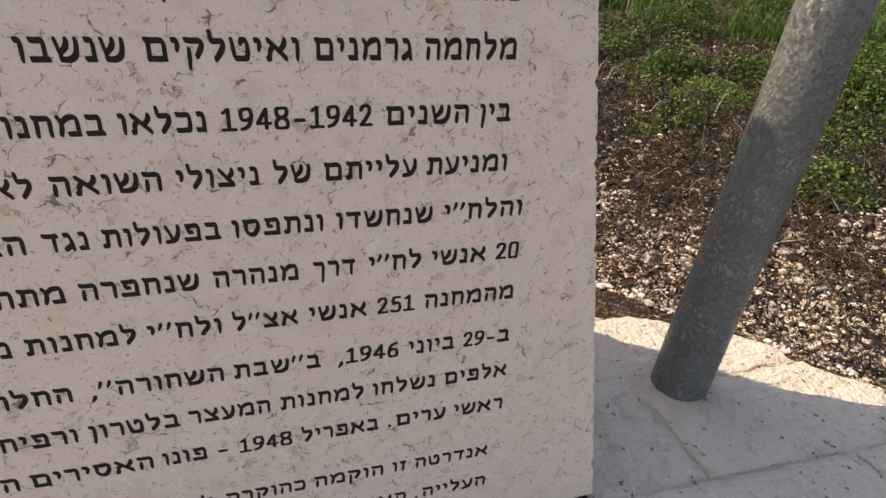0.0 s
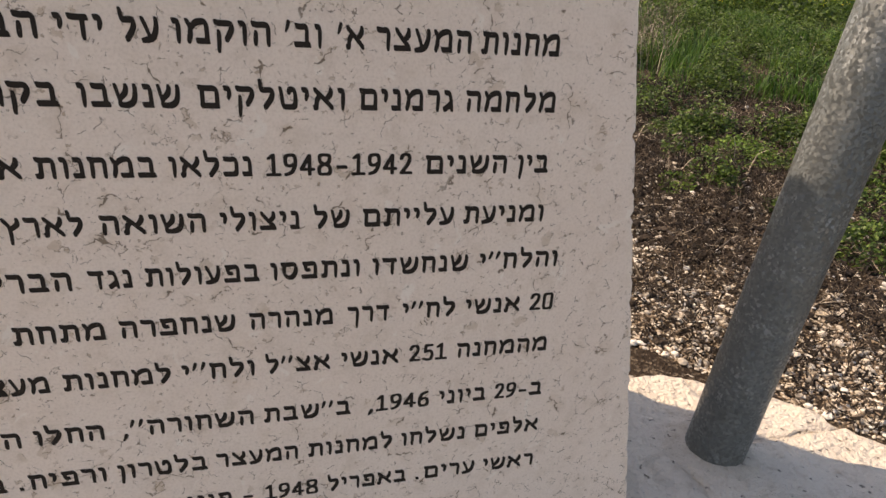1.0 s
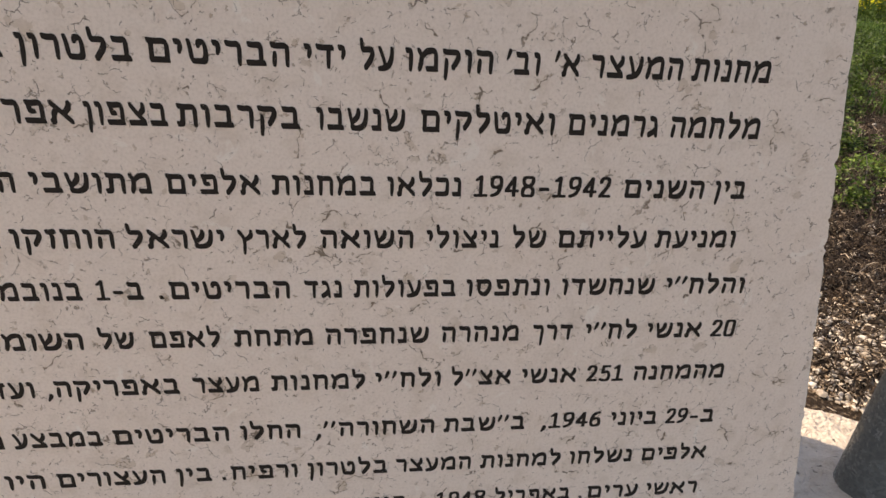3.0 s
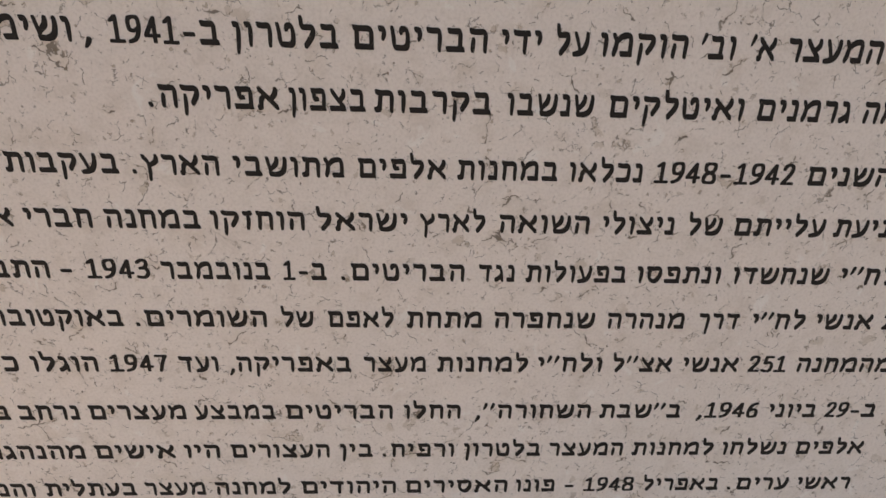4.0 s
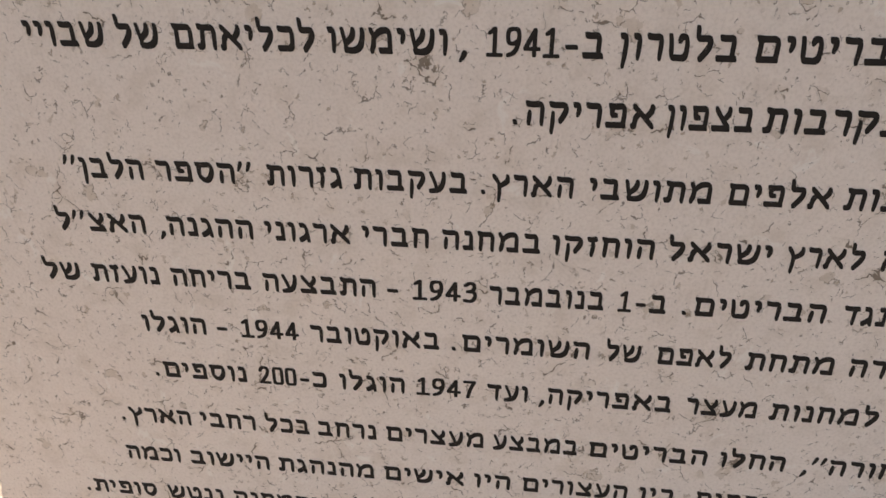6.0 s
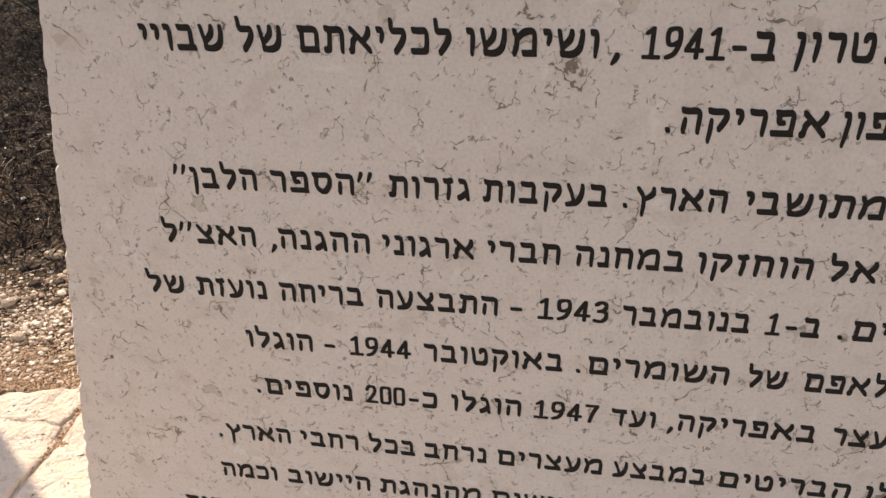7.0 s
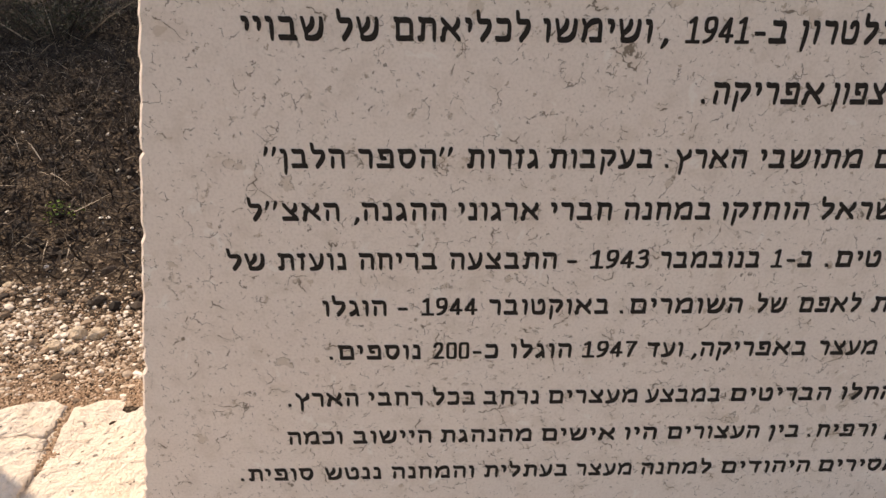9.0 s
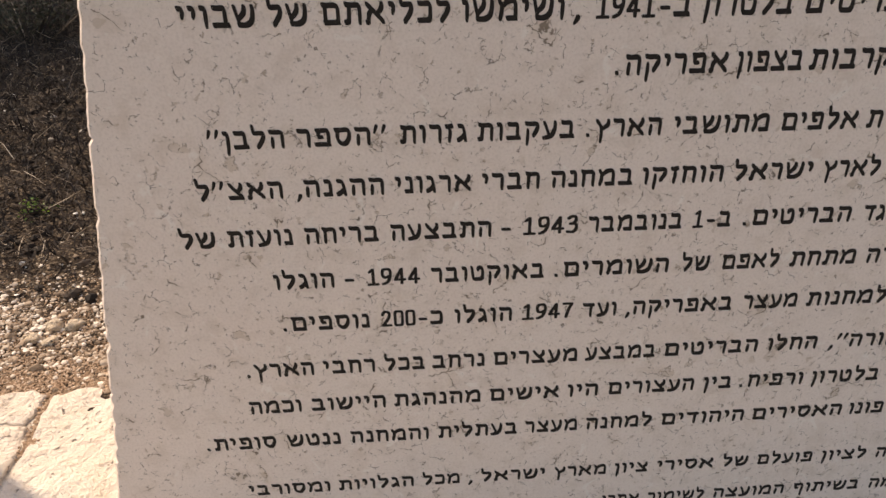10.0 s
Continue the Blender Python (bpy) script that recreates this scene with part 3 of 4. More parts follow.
PAVEMENT = new("pavement")
tagged(PAVEMENT, "worn cream limestone paving with open soil joints", "pavement", kind="structure")
STONES = [
    # beside the pole
    [(1.343, -0.027), (1.84, -0.036), (2.01, 0.12), (1.87, 0.268), (1.56, 0.263), (1.41, 0.298), (1.349, 0.288)],
    [(1.08, -0.022), (1.339, -0.026), (1.345, 0.290), (1.40, 0.306), (1.559, 0.270), (1.559, 0.56), (1.50, 0.585), (1.08, 0.57)],
    [(1.565, 0.268), (1.868, 0.274), (1.81, 0.40), (1.70, 0.47), (1.565, 0.55)],
    [(1.08, 0.577), (1.50, 0.592), (1.61, 0.56), (1.55, 0.67), (1.49, 0.76), (1.08, 0.92)],
    [(1.07, -0.62), (1.72, -0.62), (1.725, -0.041), (1.34, -0.033), (1.07, -0.028)],
    [(1.727, -0.62), (2.50, -0.60), (2.26, -0.16), (2.02, 0.11), (1.845, -0.042), (1.732, -0.041)],
    # on the other side
    [(-1.405, 0.0), (-1.06, 0.0), (-1.06, 0.585), (-1.30, 0.59), (-1.40, 0.57), (-1.452, 0.545), (-1.421, 0.33)],
    [(-2.10, 0.452), (-1.77, 0.45), (-1.461, 0.442), (-1.475, 0.558), (-1.52, 0.585), (-1.60, 0.555), (-1.80, 0.53), (-2.10, 0.52)],
    [(-2.10, -0.05), (-1.41, -0.02), (-1.432, 0.33), (-1.462, 0.434), (-1.75, 0.441), (-2.10, 0.445)],
    [(-2.10, -0.62), (-1.415, -0.62), (-1.415, -0.03), (-2.10, -0.057)],
    [(-1.408, -0.62), (-0.75, -0.62), (-0.75, -0.008), (-1.408, -0.008)],
    # in front
    [(-0.744, -0.62), (-0.05, -0.62), (-0.05, -0.008), (-0.744, -0.008)],
    [(-0.044, -0.62), (0.55, -0.62), (0.55, -0.008), (-0.044, -0.008)],
    [(0.556, -0.62), (1.064, -0.62), (1.064, -0.008), (0.556, -0.008)],
]
for i in range(6):
    x0 = -2.1 + i * 0.72
    STONES.append([(x0, -1.30), (x0 + 0.714, -1.30), (x0 + 0.714, -0.626), (x0, -0.626)])
for i, c in enumerate(STONES):
    big = i < 10
    paving_stone(c, PAVEMENT, i + 1, 0.016 if big else 0.08, 0.013 if i in (2, 3, 6, 7, 8) else 0.008 if i < 2 else 0.005, 0.07, 0.016 if i in (2, 3, 7) else 0.0045)


def mortar(corners, z):
    """Lime mortar that fills the joints nearly flush."""
    bm = bmesh.new()
    top = [bm.verts.new((x, y, z)) for x, y in corners]
    low = [bm.verts.new((x, y, z - 0.05)) for x, y in corners]
    bm.faces.new(top)
    for i in range(len(top)):
        k = (i + 1) % len(top)
        bm.faces.new((low[i], low[k], top[k], top[i]))
    part("mortar", bm, CEMENT, PAVEMENT, "pale mortar in the joints")


mortar([(1.055, -0.60), (2.40, -0.58), (2.02, 0.08), (1.84, 0.30), (1.66, 0.44), (1.50, 0.60), (1.055, 0.60)], -0.005)
mortar([(-2.08, -0.60), (-1.055, -0.60), (-1.055, 0.56), (-1.42, 0.54), (-2.08, 0.48)], -0.009)


# ---- loose ground cover ----
def inside(x, y):
    """True on the paving or under the stone."""
    if -1.06 < x < 1.08 and y < 0.82:
        return True
    if x >= 1.08:
        return y < 0.72 - 0.95 * max(0.0, x - 1.50) if x < 1.81 else y < 0.40 - 1.30 * (x - 1.81)
    return y < 0.555


def in_sight(x, y):
    """The slope to the right of the stone, as far as it can be seen past its edge."""
    return 0.46 < (x - 0.43) / (y + 0.79) < 1.45 + max(0.0, 0.9 * (1.3 - y))


def pebbles(name, spots, material, label, seed):
    """Angular little stones, each a squashed and jittered twelve-cornered lump."""
    rng = np.random.default_rng(seed)
    g = (1 + 5 ** 0.5) / 2
    ico = np.array([(-1, g, 0), (1, g, 0), (-1, -g, 0), (1, -g, 0), (0, -1, g), (0, 1, g), (0, -1, -g), (0, 1, -g), (g, 0, -1), (g, 0, 1), (-g, 0, -1), (-g, 0, 1)]) / 1.9
    tri = np.array([(0, 11, 5), (0, 5, 1), (0, 1, 7), (0, 7, 10), (0, 10, 11), (1, 5, 9), (5, 11, 4), (11, 10, 2), (10, 7, 6), (7, 1, 8),
                    (3, 9, 4), (3, 4, 2), (3, 2, 6), (3, 6, 8), (3, 8, 9), (4, 9, 5), (2, 4, 11), (6, 2, 10), (8, 6, 7), (9, 8, 1)])
    V, F = [], []
    for i, (x, y, z, r) in enumerate(spots):
        q = np.array(Euler(rng.uniform(0, 6.3, 3)).to_matrix())
        p = (ico * rng.uniform(0.72, 1.15, (12, 1))) @ q.T * (r * rng.uniform(0.8, 1.3), r * rng.uniform(0.7, 1.1), r * rng.uniform(0.45, 0.75))
        c, s = math.cos(i), math.sin(i)
        V.append(np.column_stack((p[:, 0] * c - p[:, 1] * s + x, p[:, 0] * s + p[:, 1] * c + y, p[:, 2] + z + r * 0.22)))
        F.append(tri + 12 * i)
    ob = from_arrays(name, np.concatenate(V), np.concatenate(F), material)
    return tagged(ob, label, "gravel", kind="stuff")


def scatter(n, x0, x1, y0, y1, seed, keep=lambda x, y, r: True):
    rng = random.Random(seed)
    out = []
    while len(out) < n:
        x, y = rng.uniform(x0, x1), rng.uniform(y0, y1)
        if not inside(x, y) and keep(x, y, rng.random()):
            out.append((x, y))
    return out


def near_edge(x, y):
    """Distance from the paving's outer edge, roughly."""
    return (y - 0.57) if x < 0 else (y - 0.70 + 0.95 * (x - 1.50)) * 0.72


def patchy(x, y, k=2.6, o=0.0):
    return 0.5 + 0.9 * noise.noise(Vector((x * k + o, y * k, 5.0)))


rng = random.Random(21)
spots = [(x, y, bumpy(x, y), rng.choice((0.003, 0.0035, 0.004, 0.0045, 0.005, 0.006, 0.008))) for x, y in
         scatter(16000, 1.05, 3.8, -0.3, 2.6, 31, lambda x, y, r: in_sight(x, y) and r < math.exp(-1.7 * near_edge(x, y)) * (0.25 + patchy(x, y)))]
pebbles("gravel", spots, PEBBLE, "pale limestone gravel scattered over dry soil", 3)
spots = [(x, y, bumpy(x, y), rng.choice((0.003, 0.0035, 0.004, 0.005, 0.006, 0.009))) for x, y in
         scatter(9000, -3.6, 1.08, 0.45, 1.9, 32, lambda x, y, r: r < math.exp(-9.0 * max(0, near_edge(x, y) - 0.28)) * min(1, max(0.15, near_edge(x, y) * 4.5)) * min(1, max(0.12, 1.2 - abs(x + 1.7) * 0.75)))]
pebbles("gravel", spots, PEBBLE, "fine tan limestone gravel beside the paving", 4)
spots = [(x, y, bumpy(x, y), rng.choice((0.008, 0.010, 0.012, 0.016))) for x, y in
         scatter(170, -2.6, -1.05, 0.66, 1.25, 33, lambda x, y, r: r < math.exp(-((near_edge(x, y) - 0.27) / 0.17) ** 2))]
pebbles("gravel", spots, PEBBLE, "rounded limestone pebbles in a loose band", 5)
spots = [(x, y, rng.uniform(-0.009, -0.003), rng.choice((0.002, 0.003, 0.004))) for x, y in
         [(rng.gauss(-1.415 - 0.04 * t, 0.008), 0.32 + 0.23 * t) for t in [rng.random() for _ in range(900)]]]
pebbles("grit", spots, SAND, "grit washed into the paving joints", 6)


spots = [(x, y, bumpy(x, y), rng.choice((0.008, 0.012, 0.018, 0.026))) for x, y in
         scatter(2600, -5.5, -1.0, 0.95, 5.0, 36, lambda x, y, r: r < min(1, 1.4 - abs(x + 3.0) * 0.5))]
pebbles("clods", spots, SHADE_MULCH, "crumbled soil clods on the bank, coloured dark for shade", 9)
spots = [(x, y, bumpy(x, y) + 0.004, rng.choice((0.005, 0.006, 0.007, 0.009, 0.012, 0.016))) for x, y in
         scatter(3200, 1.05, 3.8, 0.0, 3.2, 35, lambda x, y, r: in_sight(x, y) and r < math.exp(-1.1 * near_edge(x, y)) * (0.1 + patchy(x, y, 3.5, 9)))]
pebbles("gravel", spots, CHIP, "white limestone chips over dark litter", 8)
spots = [(x, y, bumpy(x, y), rng.choice((0.010, 0.014, 0.018, 0.024))) for x, y in
         scatter(1500, 1.2, 4.0, 0.3, 3.4, 37, lambda x, y, r: in_sight(x, y) and r < min(1, near_edge(x, y) * 1.3) * patchy(x, y, 2.2, 6))]
pebbles("clods", spots, SHADE_MULCH, "dark crumbled soil clods among dead stalks", 10)
spots = [(x, y, bumpy(x, y) + 0.004, rng.choice((0.005, 0.007, 0.010, 0.014))) for x, y in
         scatter(420, -5.0, -1.1, 0.95, 4.2, 38, lambda x, y, r: r < min(1, 1.5 - abs(x + 2.6) * 0.5))]
pebbles("gravel", spots, CHIP, "scattered pale stones on the dark bank", 11)
spots = [(x, y, bumpy(x, y), rng.uniform(0.002, 0.004)) for x, y in
         scatter(26000, -2.6, -1.0, 0.55, 1.1, 34, lambda x, y, r: r < math.exp(-5.0 * near_edge(x, y)))]
pebbles("grit", spots, SAND, "fine tan grit along the paving edge", 7)


def rock(x, y, r, flat, seed, label, material=None):
    """A single larger stone, half bedded in the soil."""
    bm = bmesh.new()
    bmesh.ops.create_icosphere(bm, subdivisions=3, radius=1)
    for v in bm.verts:
        n = v.co.normalized()
        k = 1 + 0.28 * noise.noise(n * 1.6 + Vector((seed, 0, 0))) + 0.07 * noise.noise(n * 5 + Vector((seed, 9, 0)))
        v.co = Vector((n.x * k * r * 1.2, n.y * k * r * 0.85, n.z * k * r * flat))
    for f in bm.faces:
        f.smooth = True
    ob = part("rock", bm, material or ROCK)
    ob.location, ob.rotation_euler = (x, y, bumpy(x, y) + r * flat * 0.35), (0, 0, seed * 1.7)
    return tagged(ob, label, "rock", group="loose rocks")


ROCK = rough_stone("loose_limestone", (0.60, 0.52, 0.42), (0.50, 0.39, 0.27))
for i, (x, y, r, fl) in enumerate(((-1.58, 0.85, 0.026, 0.75), (-1.52, 0.85, 0.024, 0.8), (-1.62, 0.79, 0.024, 0.5), (-1.565, 0.78, 0.020, 0.45), (-1.84, 0.76, 0.022, 0.6),
                                   (-1.96, 0.88, 0.022, 0.6), (-2.04, 1.20, 0.030, 0.6), (-1.93, 1.12, 0.018, 0.4), (-2.72, 2.28, 0.045, 0.8), (-2.78, 2.19, 0.02, 0.4))):
    rock(x, y, r, fl, i + 1.3, "small weathered cream limestone rock on gravel")
for i, (x, y, r, fl) in enumerate(((2.24, 0.75, 0.030, 0.4), (2.02, 1.07, 0.026, 0.5), (1.96, 0.49, 0.022, 0.4), (1.86, 0.80, 0.020, 0.4), (2.45, 1.35, 0.022, 0.5), (3.1, 2.9, 0.03, 0.4), (2.3, 1.5, 0.02, 0.5))):
    rock(x, y, r, fl, i + 20.3, "flat pale limestone rock lying in dry litter")


def strips(name, items, material, label, category, parent=None):
    """Bent, tapering three-sided stalks: (root, tip, width, sag)."""
    V, F = [], []
    for (a, b, w, sag) in items:
        a, b = Vector(a), Vector(b)
        d = (b - a)
        s = d.cross(Vector((0.3, 0.2, 1))).normalized() * w
        u = d.cross(s).normalized() * w
        m = (a + b) / 2 + Vector((0, 0, sag)) + s * sag * 20
        k = len(V)
        for c, g in ((a, 1.0), (m, 0.85)):
            V += [c + s * g, c - s * 0.5 * g + u * 0.87 * g, c - s * 0.5 * g - u * 0.87 * g]
        V.append(b)
        for i in range(3):
            j = (i + 1) % 3
            F += [(k + i, k + j, k + 3 + j, k + 3 + i), (k + 3 + i, k + 3 + j, k + 6)]
    ob = from_arrays(name, V, F, material, parent)
    return tagged(ob, label, category, kind="stuff") if not parent else ob


def litter(n, x0, x1, y0, y1, seed, length, lift, keep, width=0.0011):
    rng = random.Random(seed)
    out = []
    for x, y in scatter(n, x0, x1, y0, y1, seed, keep):
        a, l = rng.uniform(0, 6.3), rng.uniform(0.4, 1.3) * length
        z = bumpy(x, y) + 0.004
        out.append(((x, y, z + rng.uniform(0, lift)), (x + l * math.cos(a), y + l * math.sin(a), z + rng.uniform(0, lift) + (rng.random() < 0.15) * l * 0.6), width * rng.uniform(0.6, 1.6), rng.uniform(-0.01, 0.02)))
    return out


strips("dead_stalks", litter(21000, 1.1, 4.2, -0.3, 3.4, 41, 0.06, 0.045, lambda x, y, r: in_sight(x, y) and r < min(1, 0.3 + near_edge(x, y) * 1.2) * (0.15 + patchy(x, y, 3.1, 4))), TWIG, "brown dead stalks and litter matted over gravel", "litter")
strips("leaf_litter", litter(18000, 1.1, 4.2, -0.3, 3.4, 42, 0.035, 0.035, lambda x, y, r: in_sight(x, y) and r < patchy(x, y, 3.1, 4), 0.003), SHADE_MULCH, "dark crumbled leaf litter between stones", "litter")
strips("dead_stalks", litter(8500, -6.0, 1.6, 0.8, 5.2, 43, 0.06, 0.07, lambda x, y, r: r < min(1, max(0.03, 1.3 - abs(x + 2.8) * 0.6)) * min(1, max(0, near_edge(x, y) - 0.4) * 1.8) * (0.3 + patchy(x, y))), TWIG, "grey-brown dead stalks matted over dark soil", "litter")
strips("leaf_litter", litter(30000, -6.5, 1.6, 0.8, 5.6, 44, 0.045, 0.07, lambda x, y, r: r < min(1, max(0.03, 1.4 - abs(x + 3.0) * 0.55)) * min(1, max(0, near_edge(x, y) - 0.36) * 2.4), 0.0026), SHADE_MULCH, "leaf litter on shaded soil, coloured extra dark to imitate shade", "litter")


strips("bleached_stalks", litter(900, -4.6, -1.1, 1.05, 4.6, 45, 0.13, 0.06, lambda x, y, r: True, 0.0016), STRAW, "pale curled dead stalks over dark litter", "litter")
strips("bleached_stalks", litter(380, 1.5, 4.0, 0.6, 3.6, 46, 0.10, 0.06, lambda x, y, r: in_sight(x, y), 0.0015), STRAW, "pale broken stalks over gravel", "litter")


def leafy(name, plants, material, label, category, seed, leaf=0.011, flat=False):
    """Low plants: short stems that carry many small folded leaves. plants: (x, y, spread, height, leaves)."""
    rng = random.Random(seed)
    V, F = [], []
    for px, py, spread, tall, count in plants:
        for _ in range(count):
            a, d = rng.uniform(0, 6.3), spread * math.sqrt(rng.random())
            x, y = px + d * math.cos(a), py + d * math.sin(a)
            top = tall * (1 - 0.7 * (d / spread) ** 2) * (0.55 + 0.6 * max(0, 0.5 + noise.noise(Vector((x * 22, y * 22, 1)))))
            z = bumpy(x, y) + top * rng.uniform(0.25, 1)
            l = leaf * rng.uniform(0.6, 1.5)
            q = Euler((rng.uniform(-0.9, 0.9), rng.uniform(-0.9, 0.9), rng.uniform(0, 6.3))).to_matrix()
            k = len(V)
            for c in ((0, 0, 0), (l * 0.45, l * 0.5, l * 0.16), (0, l * 1.25, -l * 0.1), (-l * 0.45, l * 0.5, l * 0.16)):
                V.append(q @ Vector(c) + Vector((x, y, z)))
            F += [(k, k + 1, k + 2), (k, k + 2, k + 3)]
    ob = from_arrays(name, V, F, material)
    return tagged(ob, label, category, kind="" if category == "weed" else "stuff")


for i, (x, y, s, t, n) in enumerate(((2.85, 2.02, 0.19, 0.13, 1500), (2.62, 2.05, 0.10, 0.07, 450), (2.62, 2.42, 0.16, 0.10, 900), (2.28, 1.76, 0.09, 0.06, 420), (2.50, 1.72, 0.10, 0.05, 300), (2.95, 2.45, 0.14, 0.09, 500))):
    leafy("weed", [(x, y, s, t, n)], BRIGHT if i in (0, 1, 3) else LEAF, "low bright green weed cushion on dry soil" if i in (0, 1, 3) else "low dark green weed patch on dry soil", "weed", 50 + i)
for i, (x, y, s, t, n) in enumerate(((2.72, 1.08, 0.20, 0.13, 1300), (3.05, 1.45, 0.24, 0.14, 1300), (3.45, 1.55, 0.25, 0.15, 1200), (2.62, 1.42, 0.10, 0.07, 400), (3.3, 1.9, 0.2, 0.14, 900))):
    leafy("weed", [(x, y, s, t, n)], LEAF, "spreading green weed growing behind the pole", "weed", 60 + i, 0.014)
leafy("weed", [(-1.97, 1.58, 0.07, 0.08, 70)], BRIGHT, "spindly yellow-green weed in dark litter", "weed", 68, 0.012)
rng = random.Random(70)
mass = [(x, y, rng.uniform(0.06, 0.19), rng.uniform(0.10, 0.32), 320) for x, y in scatter(330, 2.0, 8.0, 1.6, 6.5, 71, lambda x, y, r: in_sight(x, y) and r < max(0.04, 3 * (patchy(x, y, 1.6, 2) - 0.45)) * min(1, (near_edge(x, y) - 0.8) * 0.8))]
mass += [(x, y, rng.uniform(0.10, 0.22), rng.uniform(0.22, 0.42), 420) for x, y in scatter(70, 3.0, 8.0, 2.8, 5.8, 73, lambda x, y, r: in_sight(x, y))]
leafy("undergrowth", mass, LEAF, "patchy green undergrowth on the slope", "undergrowth", 72, 0.014)


def blades(name, spots, material, label, category, seed, lo, hi, width=0.0035):
    rng = random.Random(seed)
    V, F = [], []
    for x, y in spots:
        z, h, a = bumpy(x, y), rng.uniform(lo, hi), rng.uniform(0, 6.3)
        b = rng.uniform(0.15, 1.0) * h
        w = Vector((math.cos(a + 1.57), math.sin(a + 1.57), 0)) * width
        r0 = Vector((x, y, z - 0.01))
        m = r0 + Vector((b * 0.3 * math.cos(a), b * 0.3 * math.sin(a), h * 0.6))
        t = r0 + Vector((b * math.cos(a), b * math.sin(a), h * (1 - 0.25 * b / h)))
        k = len(V)
        V += [r0 - w, r0 + w, m + w * 0.8, m - w * 0.8, t]
        F += [(k, k + 1, k + 2, k + 3), (k + 3, k + 2, k + 4)]
    ob = from_arrays(name, V, F, material)
    return tagged(ob, label, category, kind="stuff")


blades("grass", scatter(7500, 2.6, 8.0, 2.4, 6.0, 81, lambda x, y, r: in_sight(x, y) and r < (patchy(x, y, 1.7, 7) - 0.5) * 3 and x + 0.25 * y > 3.9), GRASS, "lush green grass on the slope", "grass", 82, 0.08, 0.28, 0.0035)
blades("dry_grass", scatter(3500, 2.0, 6.5, 1.4, 6.0, 83, lambda x, y, r: in_sight(x, y) and r < patchy(x, y, 1.3, 1)), TWIG, "bleached dead grass among green weeds", "grass", 84, 0.06, 0.2, 0.002)
blades("dry_brush", scatter(1500, 2.8, 5.2, 3.6, 6.2, 87, lambda x, y, r: 0.42 < (x - 0.43) / (y + 0.79) < 0.66), STRAW, "grey dead brush beside the mustard", "grass", 88, 0.15, 0.45, 0.0025)
blades("dry_grass", scatter(1300, -6.0, -1.8, 1.6, 6.0, 85, lambda x, y, r: r < 0.8 * patchy(x, y, 1.5, 3)), SHADE_MULCH, "dead grass tufts on the shaded bank, coloured dark for shade", "grass", 86, 0.05, 0.18, 0.003)


# ---- the mustard field ----
def mustard():
    rng = random.Random(90)
    V, F, S = [], [], []
    for x, y in scatter(4200, 3.4, 13.0, 6.0, 11.0, 91, lambda x, y, r: 0.66 < (x - 0.43) / (y + 0.79) < 1.4 and y > 6.2 + 0.9 * noise.noise(Vector((x, y, 0)))):
        z, h = bumpy(x, y), rng.uniform(0.3, 0.7)
        top = Vector((x + rng.uniform(-0.08, 0.08), y + rng.uniform(-0.08, 0.08), z + h))
        S.append(((x, y, z), tuple(top), 0.004, 0.01))
        for _ in range(11):
            c = top + Vector((rng.gauss(0, 0.05), rng.gauss(0, 0.05), rng.uniform(-0.16, 0.05)))
            q = Euler((rng.uniform(0.1, 1.1), rng.uniform(-0.5, 0.5), rng.uniform(-0.8, 0.8))).to_matrix()
            k, l = len(V), rng.uniform(0.014, 0.024)
            for p in ((l, 0, 0), (l * 0.25, l * 0.25, -0.002), (0, l, 0), (-l * 0.25, l * 0.25, -0.002), (-l, 0, 0), (-l * 0.25, -l * 0.25, -0.002), (0, -l, 0), (l * 0.25, -l * 0.25, -0.002)):
                V.append(q @ Vector(p) + c)
            F += [(k, k + 1, k + 7), (k + 1, k + 2, k + 3), (k + 3, k + 4, k + 5), (k + 5, k + 6, k + 7), (k + 1, k + 3, k + 5, k + 7)]
    tagged(from_arrays("mustard_flowers", V, F, YELLOW), "dense yellow mustard blossom in the field", "flowers", kind="stuff")
    strips("mustard_stems", S, GRASS, "green stems of flowering mustard", "plants")


mustard()
mass = [(x, y, 0.25, rng.uniform(0.2, 0.42), 150) for x, y in scatter(260, 3.0, 13.0, 5.6, 9.0, 93)]
leafy("mustard_leaves", mass, LEAF, "green mustard foliage under the blossom", "plants", 94, 0.04)


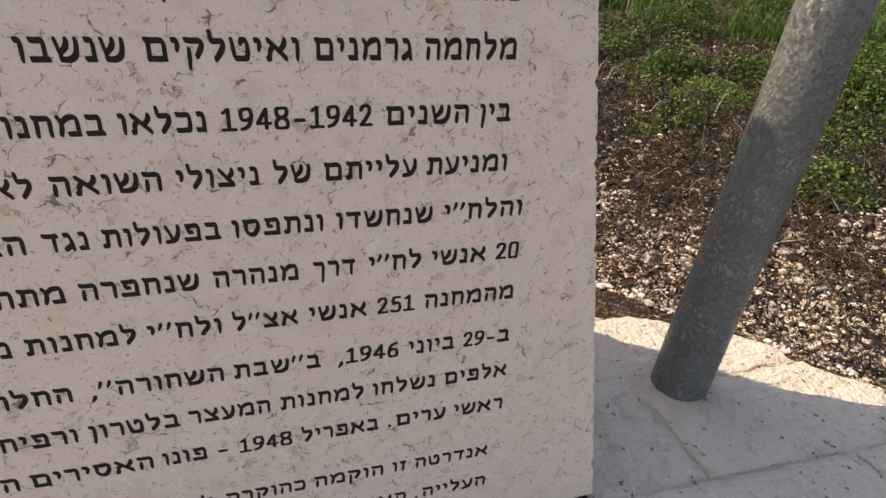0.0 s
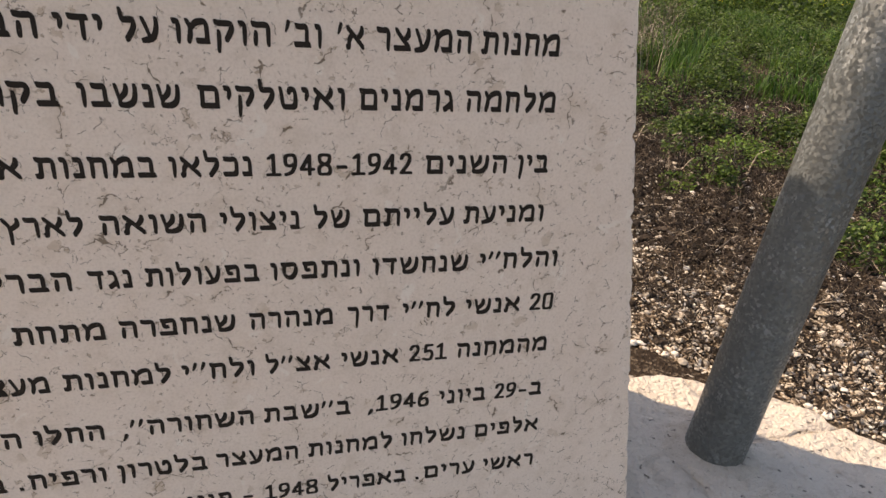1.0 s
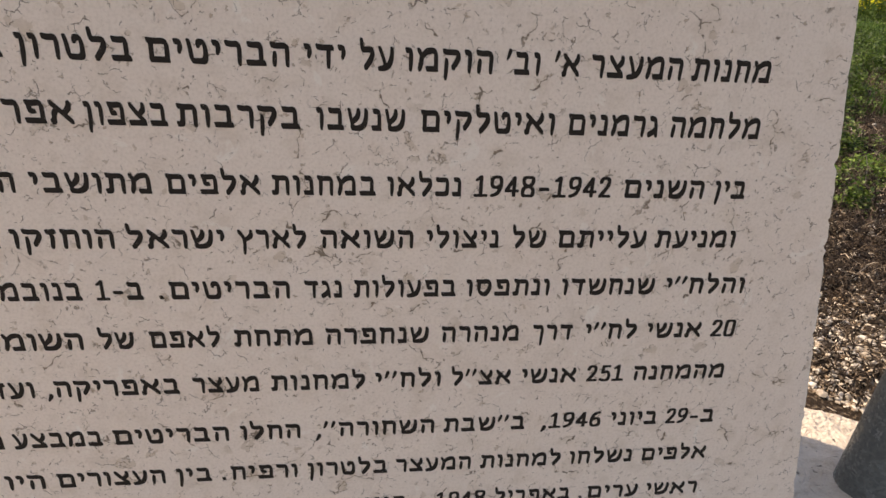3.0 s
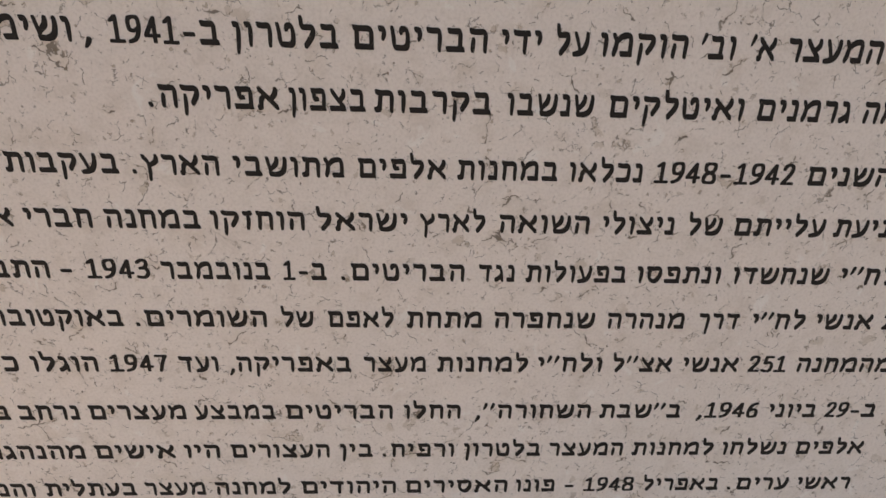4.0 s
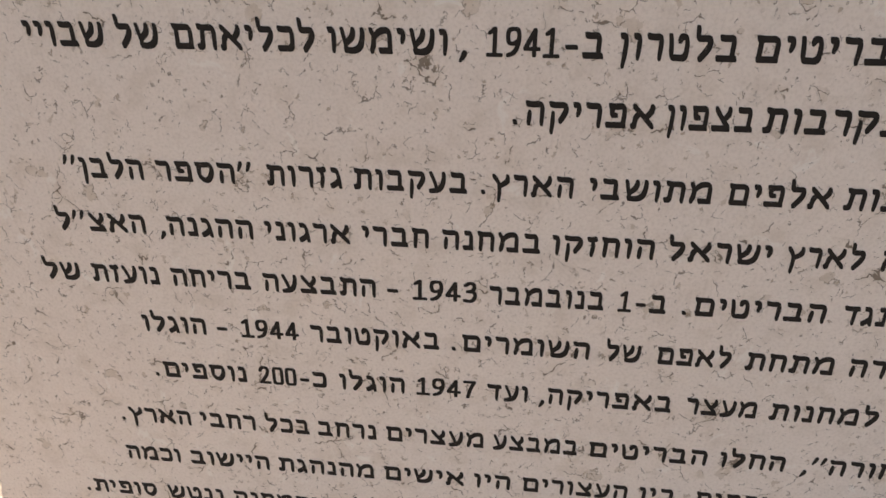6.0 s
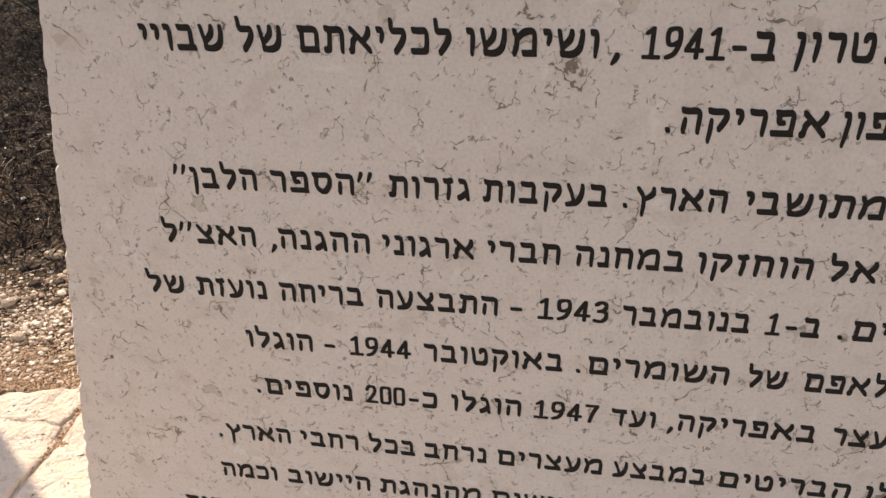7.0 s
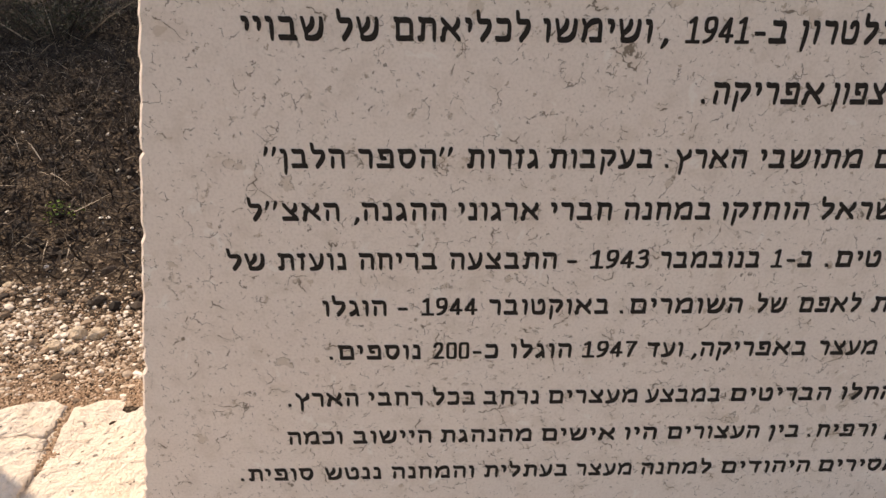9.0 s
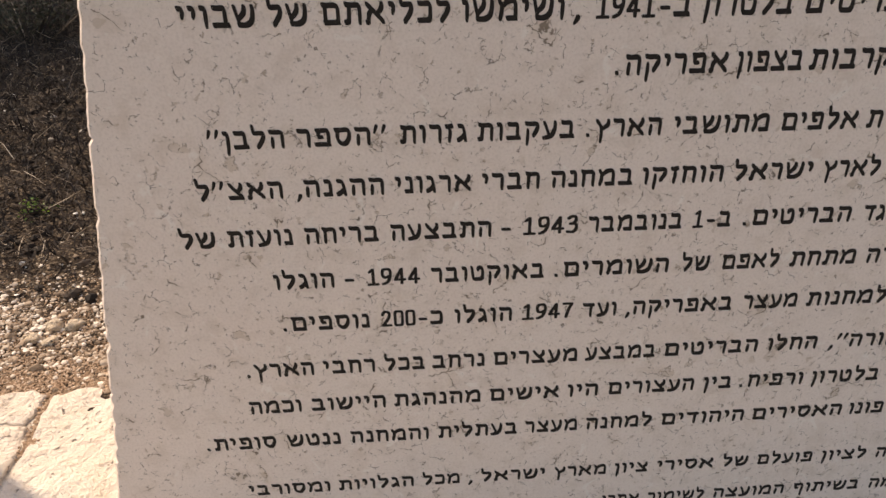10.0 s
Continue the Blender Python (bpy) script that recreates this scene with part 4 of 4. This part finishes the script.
# ---- shrubs on the bank, their leaves coloured dark for shade ----
def shrub(x, y, r, tall, n, seed):
    """Woody stems with a loose crown of small leaves."""
    rng = random.Random(seed)
    thing = new("shrub")
    tagged(thing, "twiggy shrub on the bank, small leaves coloured dark for shade", "shrub", group="bank shrubs")
    z0 = bumpy(x, y)
    stems, V, F = [], [], []
    for _ in range(34):
        a, d = rng.uniform(0, 6.3), r * math.sqrt(rng.random())
        tip = Vector((d * math.cos(a), d * math.sin(a), tall * rng.uniform(0.5, 1) * (1 - 0.4 * d / r)))
        stems.append(((0.15 * d * math.cos(a), 0.15 * d * math.sin(a), -0.03), tuple(tip), rng.uniform(0.003, 0.008), 0.03))
        for _ in range(n // 34):
            c = tip * rng.uniform(0.35, 1.05) + Vector((rng.gauss(0, 0.06), rng.gauss(0, 0.06), rng.gauss(0, 0.05)))
            q = Euler((rng.uniform(-1, 1), rng.uniform(-1, 1), rng.uniform(0, 6.3))).to_matrix()
            k, l = len(V), rng.uniform(0.012, 0.03)
            V += [q @ Vector(p) + c for p in ((0, 0, 0), (l * 0.3, l * 0.5, 0.003), (0, l, 0), (-l * 0.3, l * 0.5, 0.003))]
            F += [(k, k + 1, k + 2), (k, k + 2, k + 3)]
    strips("framework", stems, TWIG, "", "", thing)
    from_arrays("crown", V, F, SHADE_LEAF, thing)
    thing.location = (x, y, z0)


# Leaf colour kept very low so that it carries the bank's shade.
SHADE_LEAF = scattered("shade_toned_leaf", [(0, (0.018, 0.02, 0.010)), (0.7, (0.035, 0.036, 0.018)), (1, (0.09, 0.075, 0.045))], 0.6, 0.3, 0.15)
for i, (x, y, r, t) in enumerate(((-3.3, 4.3, 0.7, 0.65), (-4.3, 4.6, 0.8, 0.8), (-2.6, 5.0, 0.7, 0.75), (-5.4, 4.8, 0.9, 0.9), (-3.9, 5.9, 0.9, 0.9), (-5.0, 6.5, 1.0, 1.0), (-2.6, 6.6, 0.9, 0.9), (-6.8, 6.6, 1.1, 1.1), (-3.6, 7.8, 1.1, 1.2), (-5.8, 8.2, 1.1, 1.2))):
    shrub(x, y, r, t, 2600, 100 + i)


# ---- an unseen tree, added only to cast shade on the bank ----
def shade_tree(x, y, tall, spread, seed):
    """A forked, tapering trunk with limbs and a loose crown of narrow leaves."""
    rng = random.Random(seed)
    thing = new("shade_tree")
    tagged(thing, "unseen tree with grey-green crown, added to shade the bank", "tree")
    bm = bmesh.new()
    tips = []

    def limb(a, d, length, r, depth):
        prev = None
        for i in range(6):
            t = i / 5
            c = a + d * length * t + Vector((noise.noise(a * 3 + Vector((t * 2, 0, 0))), noise.noise(a * 3 + Vector((0, t * 2, 5))), 0)) * 0.18 * t
            s = d.cross(Vector((0.31, 0.17, 0.9))).normalized()
            u = d.cross(s).normalized()
            rr = r * (1 - 0.45 * t)
            ring = [bm.verts.new(c + (s * math.cos(k * 0.785) + u * math.sin(k * 0.785)) * rr * (1 + 0.15 * noise.noise(c * 6 + Vector((k, 0, 0))))) for k in range(8)]
            if prev:
                for k in range(8):
                    bm.faces.new((prev[k], prev[(k + 1) % 8], ring[(k + 1) % 8], ring[k])).smooth = True
            prev = ring
        if depth == 0:
            tips.append(c)
            return
        for _ in range(3):
            n = (d + Vector((rng.uniform(-1, 1), rng.uniform(-1, 1), rng.uniform(-0.3, 0.5))) * 0.9).normalized()
            limb(c, n, length * rng.uniform(0.6, 0.8), r * 0.52, depth - 1)

    limb(Vector((0, 0, -0.1)), Vector((0.08, 0.05, 1)).normalized(), tall * 0.42, 0.22, 3)
    part("trunk", bm, BARK, thing)
    V, F = [], []
    for t in tips:
        for _ in range(620):
            c = t + Vector((rng.gauss(0, 0.42), rng.gauss(0, 0.42), rng.gauss(0, 0.34))) * spread
            q = Euler((rng.uniform(0, 6.3), rng.uniform(0, 6.3), rng.uniform(0, 6.3))).to_matrix()
            k, l = len(V), rng.uniform(0.05, 0.085)
            V += [q @ Vector(p) + c for p in ((0, 0, 0), (l * 0.2, l * 0.5, 0.004), (0, l, 0), (-l * 0.2, l * 0.5, 0.004))]
            F += [(k, k + 1, k + 2), (k, k + 2, k + 3)]
    from_arrays("crown", V, F, SHADE_LEAF, thing)
    thing.location = (x, y, bumpy(x, y))


BARK = scattered("grey_bark", [(0, (0.10, 0.085, 0.07)), (1, (0.14, 0.12, 0.10))], 0.9, 0.2, 0, 25)
shade_tree(-7.3, 7.0, 4.6, 1.0, 140)
